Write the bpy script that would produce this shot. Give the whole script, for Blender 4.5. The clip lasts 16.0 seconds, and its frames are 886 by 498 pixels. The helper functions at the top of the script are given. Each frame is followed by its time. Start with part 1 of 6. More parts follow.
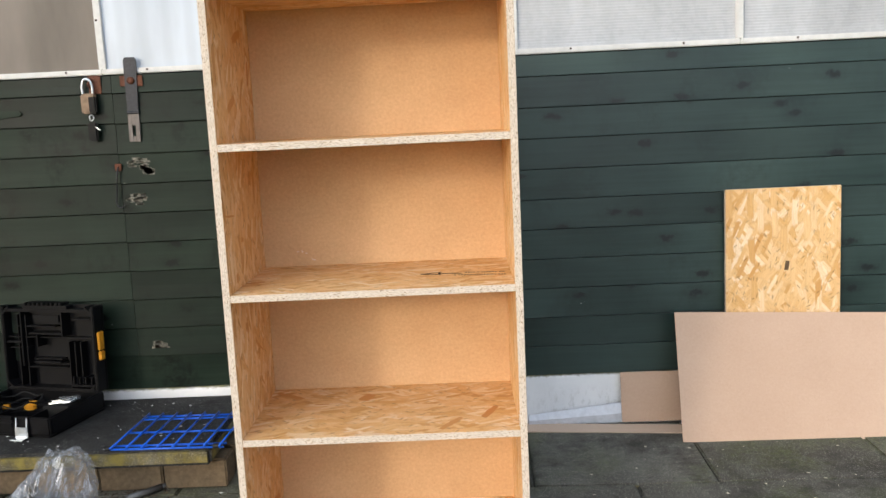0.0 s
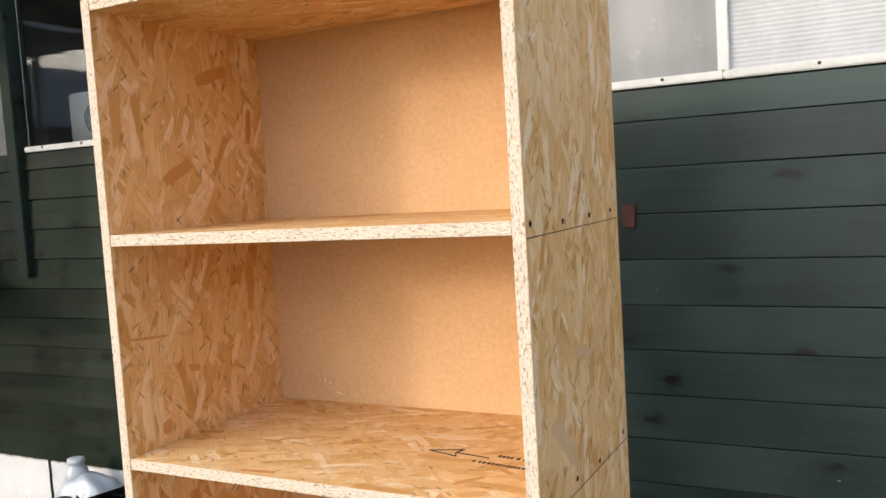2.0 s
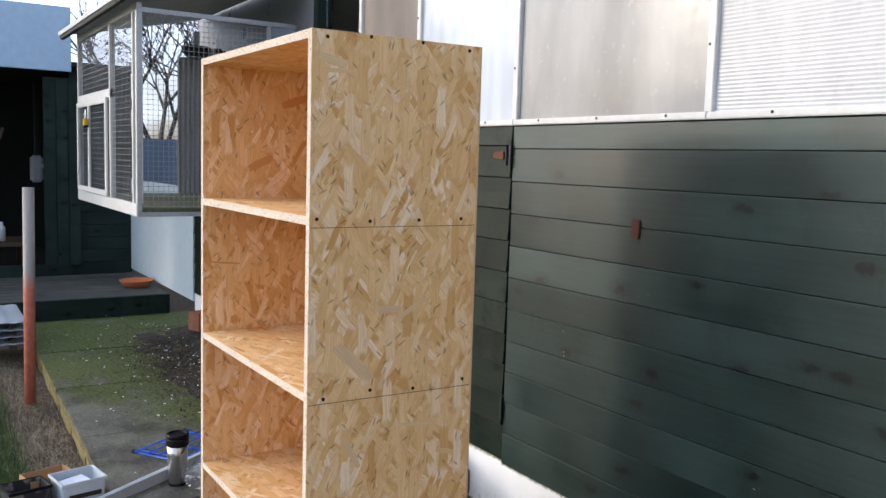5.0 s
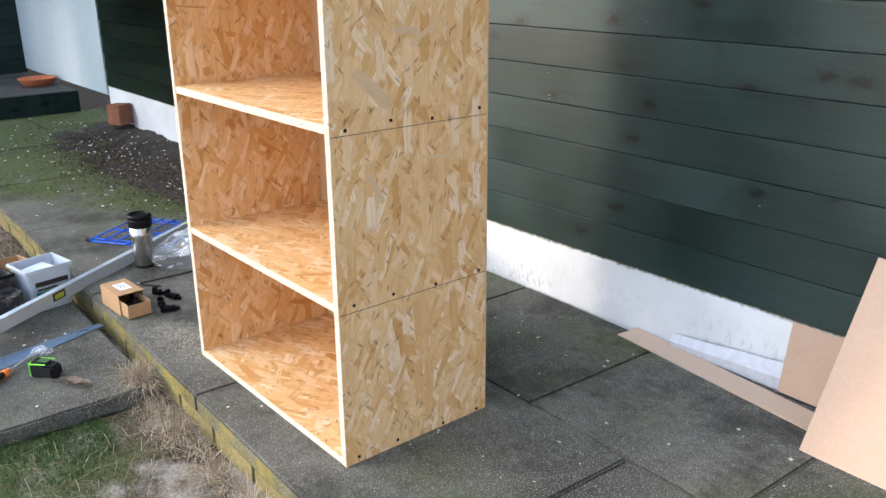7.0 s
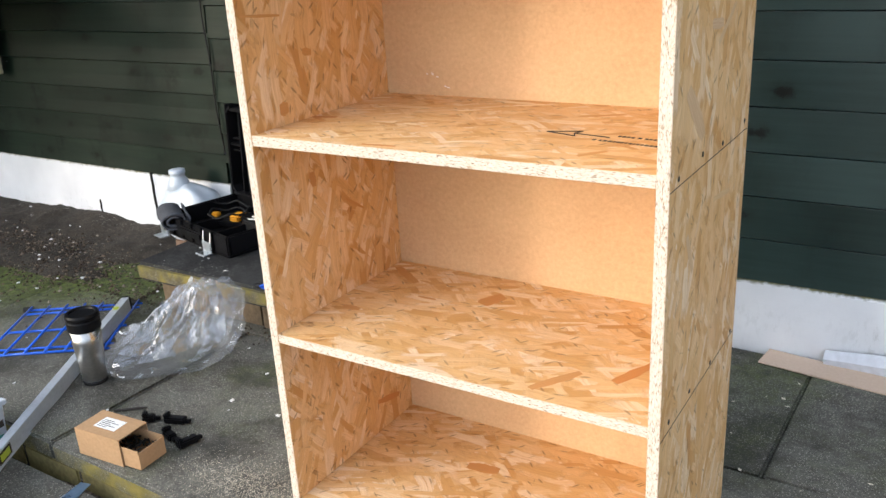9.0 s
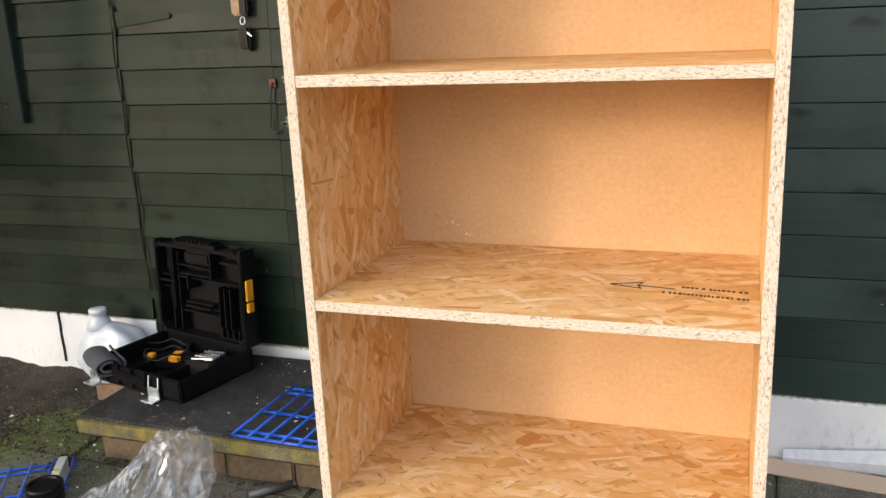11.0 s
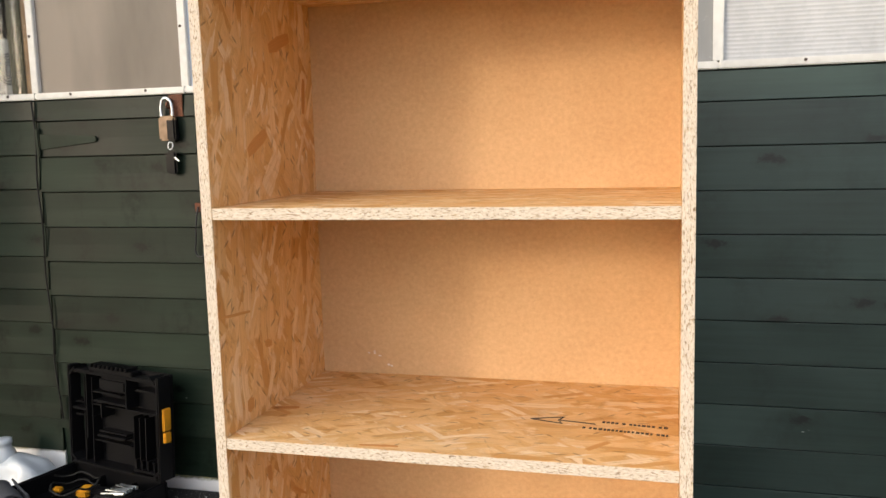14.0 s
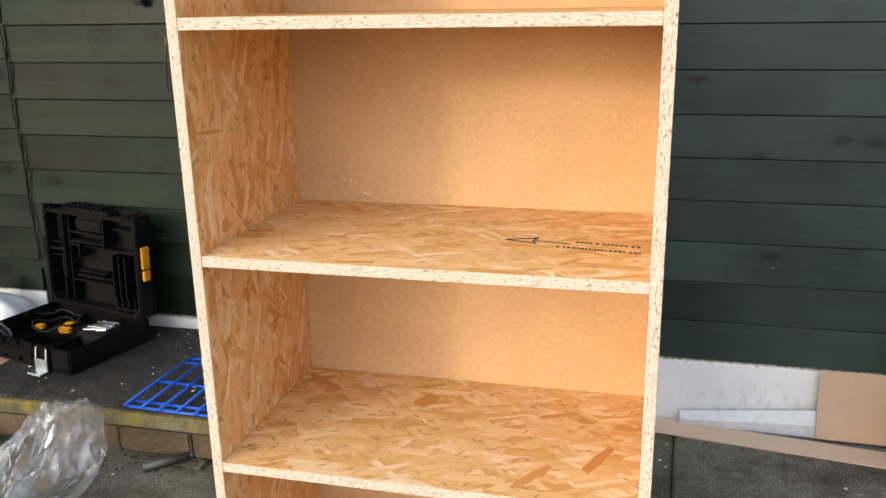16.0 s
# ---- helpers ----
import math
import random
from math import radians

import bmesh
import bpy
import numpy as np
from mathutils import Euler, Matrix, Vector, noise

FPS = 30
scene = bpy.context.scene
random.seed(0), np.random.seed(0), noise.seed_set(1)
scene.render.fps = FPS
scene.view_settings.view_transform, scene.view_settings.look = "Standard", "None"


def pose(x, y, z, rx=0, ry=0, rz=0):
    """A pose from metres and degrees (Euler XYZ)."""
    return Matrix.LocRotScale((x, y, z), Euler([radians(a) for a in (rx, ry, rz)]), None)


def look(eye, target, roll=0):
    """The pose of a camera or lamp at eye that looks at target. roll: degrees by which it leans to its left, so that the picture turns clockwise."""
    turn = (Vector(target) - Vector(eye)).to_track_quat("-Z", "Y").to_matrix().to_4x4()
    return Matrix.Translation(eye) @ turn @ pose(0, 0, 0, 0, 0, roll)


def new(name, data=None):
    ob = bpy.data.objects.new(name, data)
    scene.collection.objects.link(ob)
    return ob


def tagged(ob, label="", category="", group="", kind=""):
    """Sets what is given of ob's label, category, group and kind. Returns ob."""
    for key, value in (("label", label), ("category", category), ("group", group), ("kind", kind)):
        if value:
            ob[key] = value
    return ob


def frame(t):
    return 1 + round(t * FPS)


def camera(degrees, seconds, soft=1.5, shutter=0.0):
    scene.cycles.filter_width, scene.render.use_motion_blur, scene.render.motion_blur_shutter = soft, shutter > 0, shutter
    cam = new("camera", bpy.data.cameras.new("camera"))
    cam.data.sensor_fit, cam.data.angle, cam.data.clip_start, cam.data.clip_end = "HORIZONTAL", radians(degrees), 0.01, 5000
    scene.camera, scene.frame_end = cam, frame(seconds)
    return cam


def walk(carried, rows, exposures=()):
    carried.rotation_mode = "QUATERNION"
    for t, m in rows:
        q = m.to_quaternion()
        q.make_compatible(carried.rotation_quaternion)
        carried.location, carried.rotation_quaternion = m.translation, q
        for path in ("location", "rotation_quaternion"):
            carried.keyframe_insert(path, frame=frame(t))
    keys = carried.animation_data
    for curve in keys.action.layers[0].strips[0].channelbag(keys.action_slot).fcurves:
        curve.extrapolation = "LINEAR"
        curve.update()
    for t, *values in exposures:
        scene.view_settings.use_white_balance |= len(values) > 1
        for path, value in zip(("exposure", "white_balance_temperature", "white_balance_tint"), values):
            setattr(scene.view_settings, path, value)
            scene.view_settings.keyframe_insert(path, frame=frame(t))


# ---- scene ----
cam = camera(54.8, 16.0)
PATH = [
    (0, (-0.01, -0.055, 1.191), (-0.052, 1.921, 0.887), -2.7),
    (0.5, (0.042, 0.26, 1.202), (-0.055, 2.245, 0.973), -1.6),
    (1, (0.111, 0.517, 1.24), (-0.183, 2.485, 1.032), -2.6),
    (1.5, (0.328, 0.769, 1.225), (-0.281, 2.667, 1.063), -3.0),
    (2, (0.541, 1.041, 1.204), (-0.377, 2.811, 1.049), -3.5),
    (2.5, (0.793, 1.2, 1.253), (-0.448, 2.763, 1.123), -2.8),
    (3, (1.12, 1.257, 1.289), (-0.446, 2.487, 1.103), -1.8),
    (3.2, (1.268, 1.235, 1.29), (-0.325, 2.429, 1.103), -1.8),
    (5.3, (1.779, 1.334, 1.264), (0.092, 2.387, 1.046), 2.0),
    (5.5, (1.764, 1.319, 1.242), (0.09, 2.377, 0.957), 2.0),
    (6, (1.716, 1.289, 1.165), (0.089, 2.344, 0.673), 2.6),
    (6.5, (1.665, 1.229, 1.112), (0.1, 2.309, 0.493), 1.8),
    (7, (1.559, 1.164, 1.09), (0.097, 2.362, 0.436), -0.5),
    (7.5, (1.302, 1.153, 1.07), (-0.107, 2.412, 0.414), -3.7),
    (8, (0.998, 1.095, 1.076), (-0.282, 2.475, 0.399), -3.1),
    (8.5, (0.695, 1.0, 1.094), (-0.374, 2.544, 0.406), -3.9),
    (8.7, (0.593, 0.997, 1.083), (-0.453, 2.554, 0.39), -3.7),
    (10.8, (0.1, 0.814, 1.208), (-0.568, 2.61, 0.633), -2.8),
    (11, (0.088, 0.808, 1.227), (-0.568, 2.625, 0.708), -2.7),
    (11.5, (0.083, 0.795, 1.258), (-0.545, 2.653, 0.863), -2.2),
    (12, (0.095, 0.795, 1.27), (-0.516, 2.668, 0.928), -1.9),
    (12.5, (0.099, 0.8, 1.283), (-0.498, 2.683, 0.971), -1.8),
    (13, (0.096, 0.8, 1.286), (-0.495, 2.69, 1.005), -1.9),
    (13.5, (0.099, 0.815, 1.279), (-0.469, 2.713, 1.008), -1.8),
    (14, (0.112, 0.834, 1.252), (-0.41, 2.747, 0.993), -1.6),
    (14.5, (0.115, 0.843, 1.224), (-0.38, 2.749, 0.87), -1.3),
    (15, (0.118, 0.845, 1.185), (-0.365, 2.715, 0.666), -1.2),
    (15.5, (0.116, 0.837, 1.172), (-0.36, 2.7, 0.619), -1.1),
    (16, (0.12, 0.836, 1.174), (-0.351, 2.696, 0.607), -1.1),
]
walk(cam, [(t, look(eye, target, roll)) for t, eye, target, roll in PATH],
     [(0, -0.46, 6150, 8), (0.5, -0.50, 6300, 9), (1.0, -0.62, 6450, 10), (1.5, -0.48, 6550, 10), (2.0, -0.22, 6500, 10), (2.5, -0.05, 6500, 10), (3.2, -0.17, 6250, 12), (5.3, -0.28, 5900, 12), (5.7, 0.05, 5800, 10), (6.0, 0.42, 5700, 9), (6.4, 0.36, 5750, 10), (7.0, 0.20, 5850, 10), (7.5, 0.18, 5850, 10), (8.7, 0.06, 6000, 9), (11, -0.22, 6650, 10), (12.3, -0.35, 6800, 10), (14.3, -0.35, 6750, 10), (15.2, -0.21, 6650, 10), (16, -0.19, 6650, 10)])

# ---- light ----
SUN_FROM = Vector((-0.60, -0.77, 0.215)).normalized()
world = bpy.data.worlds.new("sky")
scene.world = world
world.use_nodes = True
wn, wl = world.node_tree.nodes, world.node_tree.links
sky = wn.new("ShaderNodeTexSky")
sky.sky_type, sky.sun_disc = "NISHITA", False
sky.sun_elevation = math.asin(SUN_FROM.z)
sky.sun_rotation = math.atan2(SUN_FROM.x, SUN_FROM.y)
sky.air_density, sky.dust_density, sky.ozone_density = 1.0, 2.0, 1.0
# broken cloud over the whole sky
wc = wn.new("ShaderNodeTexCoord")
wm = wn.new("ShaderNodeMapping")
wm.inputs["Scale"].default_value = (1.6, 1.6, 4.5)
cloud = wn.new("ShaderNodeTexNoise")
cloud.inputs["Scale"].default_value, cloud.inputs["Detail"].default_value = 1.7, 7
cramp = wn.new("ShaderNodeValToRGB")
cramp.color_ramp.elements[0].position, cramp.color_ramp.elements[1].position = 0.36, 0.62
wmix = wn.new("ShaderNodeMix")
wmix.data_type = "RGBA"
wmix.inputs["B"].default_value = (11.5, 12.8, 15.2, 1)
wl.new(wc.outputs["Generated"], wm.inputs["Vector"])
wl.new(wm.outputs["Vector"], cloud.inputs["Vector"])
wl.new(cloud.outputs["Fac"], cramp.inputs["Fac"])
wl.new(cramp.outputs["Color"], wmix.inputs["Factor"])
wl.new(sky.outputs["Color"], wmix.inputs["A"])
# the veiled sun brightens the cloud round itself
toward = wn.new("ShaderNodeVectorMath")
toward.operation = "DOT_PRODUCT"
toward.inputs[1].default_value = SUN_FROM
wl.new(wc.outputs["Generated"], toward.inputs[0])
halo = wn.new("ShaderNodeMath")
halo.operation = "POWER"
halo.inputs[1].default_value = 4.0
floor_at = wn.new("ShaderNodeMath")
floor_at.operation = "MAXIMUM"
floor_at.inputs[1].default_value = 0.0
wl.new(toward.outputs["Value"], floor_at.inputs[0])
wl.new(floor_at.outputs["Value"], halo.inputs[0])
glow = wn.new("ShaderNodeMix")
glow.data_type, glow.blend_type = "RGBA", "ADD"
glow.inputs["B"].default_value = (33.0, 30.4, 26.4, 1)
wl.new(halo.outputs["Value"], glow.inputs["Factor"])
wl.new(wmix.outputs["Result"], glow.inputs["A"])
wl.new(glow.outputs["Result"], wn["Background"].inputs["Color"])
wn["Background"].inputs["Strength"].default_value = 0.15

sun = new("sun", bpy.data.lights.new("sun", "SUN"))
sun.data.energy, sun.data.angle, sun.data.color = 1.4, radians(5.5), (1.0, 0.82, 0.62)
sun.matrix_world = look(SUN_FROM * 20, (0, 0, 0))


# ---- material helpers ----
class Mat:
    """A node material with short ways to add and join nodes."""

    def __init__(self, name, rough=0.6, metal=0.0, spec=0.5):
        self.m = bpy.data.materials.new(name)
        self.m.use_nodes = True
        self.n, self.l = self.m.node_tree.nodes, self.m.node_tree.links
        self.b = self.n["Principled BSDF"]
        self.out = self.n["Material Output"]
        self.b.inputs["Roughness"].default_value = rough
        self.b.inputs["Metallic"].default_value = metal
        self.b.inputs["Specular IOR Level"].default_value = spec

    def put(self, socket, value):
        if hasattr(value, "is_output"):
            self.l.new(value, socket)
        elif isinstance(value, tuple) and len(value) == 3 and socket.type == "RGBA":
            socket.default_value = (*value, 1)
        else:
            socket.default_value = value

    def node(self, kind, out=0, ins=(), **props):
        nd = self.n.new("ShaderNode" + kind)
        for k, v in props.items():
            setattr(nd, k, v)
        for k, v in dict(ins).items():
            self.put(nd.inputs[k], v)
        return nd.outputs[out]

    def uv(self):
        """Metres on the surface, shifted by chance from object to object."""
        uv = self.node("TexCoord", "UV")
        rnd = self.node("ObjectInfo", "Random")
        comb = self.node("CombineXYZ", 0, {"X": self.math("MULTIPLY", rnd, 37.0), "Y": self.math("MULTIPLY", rnd, 91.0), "Z": rnd})
        return self.node("VectorMath", 0, {0: uv, 1: comb}, operation="ADD")

    def pos(self):
        return self.node("NewGeometry", "Position")

    def math(self, op, a, b=0.0, clamp=False):
        return self.node("Math", 0, {0: a, 1: b}, operation=op, use_clamp=clamp)

    def turn(self, vec, angle=0.0, scale=(1, 1, 1), shift=(0, 0, 0)):
        """Turned by angle, then scaled and shifted."""
        vec = self.node("Mapping", 0, {"Vector": vec, "Rotation": (0, 0, radians(-angle))}) if angle else vec
        return self.node("Mapping", 0, {"Vector": vec, "Scale": scale, "Location": shift})

    def noise(self, vec, scale, detail=4.0, rough=0.5, out="Fac"):
        return self.node("TexNoise", out, {"Vector": vec, "Scale": scale, "Detail": detail, "Roughness": rough})

    def ramp(self, fac, *stops):
        nd = self.n.new("ShaderNodeValToRGB")
        el = nd.color_ramp.elements
        while len(el) < len(stops):
            el.new(0.5)
        for e, (p, c) in zip(el, stops):
            e.position = p
            e.color = (*c, 1) if isinstance(c, tuple) else (c, c, c, 1)
        self.l.new(fac, nd.inputs["Fac"])
        return nd.outputs["Color"]

    def mix(self, fac, a, b, blend="MIX"):
        nd = self.n.new("ShaderNodeMix")
        nd.data_type, nd.blend_type = "RGBA", blend
        for k, v in (("Factor", fac), ("A", a), ("B", b)):
            self.put(nd.inputs[k], v)
        return nd.outputs["Result"]

    def step(self, value, low, high):
        return self.node("MapRange", 0, {"Value": value, "From Min": low, "From Max": high})

    def voronoi(self, vec, scale, feature="F1", metric="EUCLIDEAN", out="Distance", dims="3D", rand=1.0):
        return self.node("TexVoronoi", out, {"Vector": vec, "Scale": scale, "Randomness": rand}, feature=feature, distance=metric, voronoi_dimensions=dims)

    def bump(self, height, strength=0.3, distance=0.002):
        self.l.new(self.node("Bump", 0, {"Height": height, "Strength": strength, "Distance": distance}), self.b.inputs["Normal"])

    def done(self, colour=None, rough=None):
        if colour is not None:
            self.put(self.b.inputs["Base Color"], colour)
        if rough is not None:
            self.put(self.b.inputs["Roughness"], rough)
        return self.m


def plain(name, colour, rough=0.5, metal=0.0, vary=0.15, grain=60.0, bump=0.0, spec=0.4):
    """A paint, plastic or metal with faint mottling and wear."""
    m = Mat(name, rough, metal, spec)
    p = m.uv()
    n1, n2 = m.noise(p, grain, 3), m.noise(p, grain * 0.08, 4)
    v = m.math("ADD", m.math("MULTIPLY", n1, 0.5), m.math("MULTIPLY", n2, 0.5))
    lo, hi = tuple(c * (1 - vary) for c in colour), tuple(min(1, c * (1 + vary)) for c in colour)
    if bump:
        m.bump(n1, bump, 0.002)
    return m.done(m.ramp(v, (0.35, lo), (0.65, hi)), m.ramp(n2, (0.3, max(0.02, rough - 0.08)), (0.7, min(1, rough + 0.1))))


def osb_face():
    m = Mat("osb_face", 0.55, spec=0.3)
    p = m.uv()
    wob = m.noise(p, 14.0, 2, out="Color")
    p = m.node("VectorMath", 0, {0: p, "Scale": 0.66}, operation="SCALE")
    p = m.node("VectorMath", 0, {0: p, 1: m.node("VectorMath", 0, {0: wob, "Scale": 0.010}, operation="SCALE")}, operation="ADD")
    col = m.ramp(m.noise(p, 30, 3), (0.3, (0.66, 0.41, 0.18)), (0.7, (0.77, 0.52, 0.26)))
    height = m.noise(p, 90, 2)
    layers = [(95, 8, 26, 0.44), (20, 10, 30, 0.40), (70, 9, 27, 0.42), (118, 10, 32, 0.42), (150, 11, 30, 0.38), (84, 8, 24, 0.40), (48, 12, 38, 0.38), (104, 9, 30, 0.38), (132, 14, 56, 0.36), (64, 13, 60, 0.36), (90, 9, 30, 0.30)]
    for i, (ang, sx, sy, r) in enumerate(layers):
        q = m.turn(p, ang, (sx * 1.05, sy * 1.3, 1), (i * 7.3, i * 3.1, 0))
        vo = m.node("TexVoronoi", 0, {"Vector": q, "Scale": 1.0}, feature="F1", distance="CHEBYCHEV", voronoi_dimensions="2D")
        vn = vo.node
        chance = m.node("SeparateColor", 0, {0: vn.outputs["Color"]})
        cn = chance.node
        grain = m.noise(m.turn(p, ang, (22, 620, 1)), 1.0, 4, 0.65)
        edge = m.math("ADD", vn.outputs["Distance"], m.math("MULTIPLY", m.math("SUBTRACT", grain, 0.5), 0.40))
        mask = m.math("MULTIPLY", m.step(edge, r + 0.030, r - 0.030), m.step(cn.outputs["Green"], 0.26, 0.30))
        tone = m.ramp(cn.outputs["Red"], (0.0, (0.60, 0.31, 0.095)), (0.12, (0.70, 0.41, 0.155)), (0.40, (0.785, 0.505, 0.230)), (0.75, (0.83, 0.575, 0.295)), (0.98, (0.90, 0.72, 0.49)))
        tone = m.mix(m.math("MULTIPLY", m.step(grain, 0.62, 0.34), 0.46), tone, (0.48, 0.25, 0.09))
        rim = m.math("MULTIPLY", m.step(edge, r - 0.022, r - 0.006), m.step(cn.outputs["Blue"], 0.40, 0.85))
        tone = m.mix(m.math("MULTIPLY", rim, 0.50), tone, (0.24, 0.10, 0.035))
        col = m.mix(mask, col, tone)
        height = m.math("ADD", height, m.math("MULTIPLY", mask, m.math("MULTIPLY", cn.outputs["Blue"], 0.9)))
    # small dark gaps between strands
    gap = m.noise(m.turn(p, 70, (60, 260, 1)), 1.0, 2)
    col = m.mix(m.math("MULTIPLY", m.step(gap, 0.68, 0.76), 0.45), col, (0.13, 0.065, 0.025))
    gap = m.noise(m.turn(p, 155, (50, 230, 1), (4, 4, 0)), 1.0, 2)
    col = m.mix(m.math("MULTIPLY", m.step(gap, 0.69, 0.77), 0.40), col, (0.15, 0.075, 0.03))
    # short dark slivers lying every way
    for ang, seed in ((80, 11.0), (130, 23.0), (35, 41.0)):
        q = m.turn(p, ang, (52, 230, 1), (seed, seed * 1.7, 0))
        vn = m.node("TexVoronoi", 0, {"Vector": q, "Scale": 1.0}, feature="F1", voronoi_dimensions="2D").node
        cn = m.node("SeparateColor", 0, {0: vn.outputs["Color"]}).node
        col = m.mix(m.math("MULTIPLY", m.math("MULTIPLY", m.step(vn.outputs["Distance"], 0.40, 0.20), m.step(cn.outputs["Red"], 0.962, 0.975)), 0.55), col, (0.15, 0.065, 0.02))
    m.bump(height, 0.26, 0.0012)
    return m.done(col, m.ramp(m.noise(p, 25, 2), (0.3, 0.45), (0.7, 0.65)))


def osb_edge(name, stretch):
    """Cut OSB edge: pale layers with dark slots along the board."""
    m = Mat(name, 0.8, spec=0.2)
    p = m.uv()
    q = m.turn(p, 0, stretch)
    a, b, c = m.noise(q, 320, 4, 0.7), m.noise(p, 60, 3), m.noise(m.turn(q, 0, (1, 1, 1), (7, 3, 0)), 250, 3, 0.6)
    col = m.ramp(a, (0.32, (0.30, 0.19, 0.09)), (0.44, (0.60, 0.505, 0.405)), (0.7, (0.745, 0.665, 0.585)))
    col = m.mix(m.math("MULTIPLY", m.step(b, 0.62, 0.74), 0.4), col, (0.50, 0.36, 0.20))
    col = m.mix(m.math("MULTIPLY", m.step(c, 0.58, 0.66), 0.80), col, (0.20, 0.115, 0.055))
    m.bump(a, 0.6, 0.0015)
    return m.done(col)


def hardboard(name, dark, light):
    m = Mat(name, 0.62, spec=0.25)
    p = m.uv()
    a, b = m.noise(p, 120, 6, 0.75), m.noise(p, 5, 5)
    blot = m.noise(p, 110, 3, 0.6)
    v = m.math("ADD", m.math("ADD", m.math("MULTIPLY", a, 0.42), m.math("MULTIPLY", b, 0.34)), m.math("MULTIPLY", blot, 0.24))
    col = m.ramp(v, (0.30, dark), (0.68, light))
    fib = m.noise(m.turn(p, 35, (70, 400, 1)), 1.0, 2)
    col = m.mix(m.math("MULTIPLY", m.step(fib, 0.66, 0.76), 0.25), col, tuple(c * 0.6 for c in dark))
    return m.done(col)


def cladding(name, dark, light, gloss=0.42, grime=0.5, spec=0.4):
    m = Mat(name, gloss, spec=spec)
    p = m.uv()
    long_grain = m.noise(m.turn(p, 0, (3.0, 75, 1)), 1.0, 4, 0.6)
    fine = m.noise(m.turn(p, 0, (14, 380, 1)), 1.0, 3)
    cloud = m.noise(p, 2.2, 4)
    v = m.math("ADD", m.math("MULTIPLY", long_grain, 0.3), m.math("MULTIPLY", cloud, 0.7))
    col = m.ramp(v, (0.34, dark), (0.66, light))
    rnd = m.node("ObjectInfo", "Random")
    col = m.mix(1.0, col, m.ramp(rnd, (0.0, 0.72), (1.0, 1.0)), "MULTIPLY")
    # knots, with the grain drawn round them
    kq = m.turn(p, 0, (3.6, 7.4, 1))
    kn = m.node("TexVoronoi", 0, {"Vector": kq, "Scale": 1.0}, voronoi_dimensions="2D").node
    kc = m.node("SeparateColor", 0, {0: kn.outputs["Color"]}).node
    kd = m.math("ADD", kn.outputs["Distance"], m.math("MULTIPLY", m.math("SUBTRACT", m.noise(p, 45, 5, 0.65), 0.5), 0.34))
    knot = m.math("MULTIPLY", m.step(kd, 0.115, 0.045), m.step(kc.outputs["Red"], 0.42, 0.48))
    col = m.mix(m.math("MULTIPLY", m.math("MULTIPLY", m.step(kd, 0.26, 0.07), m.step(kc.outputs["Red"], 0.42, 0.48)), 0.45), col, tuple(c * 0.6 for c in dark))
    col = m.mix(m.math("MULTIPLY", knot, 0.95), col, tuple(c * 0.12 for c in dark))
    drip = m.math("MULTIPLY", m.math("MULTIPLY", m.step(m.noise(m.turn(p, 0, (7.5, 2.6, 1), (5, 2, 0)), 1.0, 4, 0.6), 0.52, 0.66), m.step(m.noise(p, 38, 4, 0.7), 0.38, 0.58)), 0.92 * min(1.0, 0.25 + grime))
    col = m.mix(drip, col, tuple(c * 0.35 for c in dark))
    smear = m.math("MULTIPLY", m.step(m.noise(m.turn(p, 0, (2.2, 9, 1)), 1.0, 5), 0.48, 0.82), grime)
    col = m.mix(smear, col, tuple(c * 0.45 for c in dark))
    # pale flecks and splashes
    sp = m.voronoi(m.turn(p, 0, (9, 26, 1)), 1.0, dims="2D")
    col = m.mix(m.math("MULTIPLY", m.step(sp, 0.050, 0.02), m.step(m.noise(p, 7.0, 2), 0.68, 0.72)), col, (0.34, 0.37, 0.34))
    m.bump(m.math("ADD", fine, m.math("MULTIPLY", cloud, 0.5)), 0.09, 0.0010)
    return m.done(col, m.ramp(cloud, (0.3, gloss - 0.06), (0.7, gloss + 0.10)))


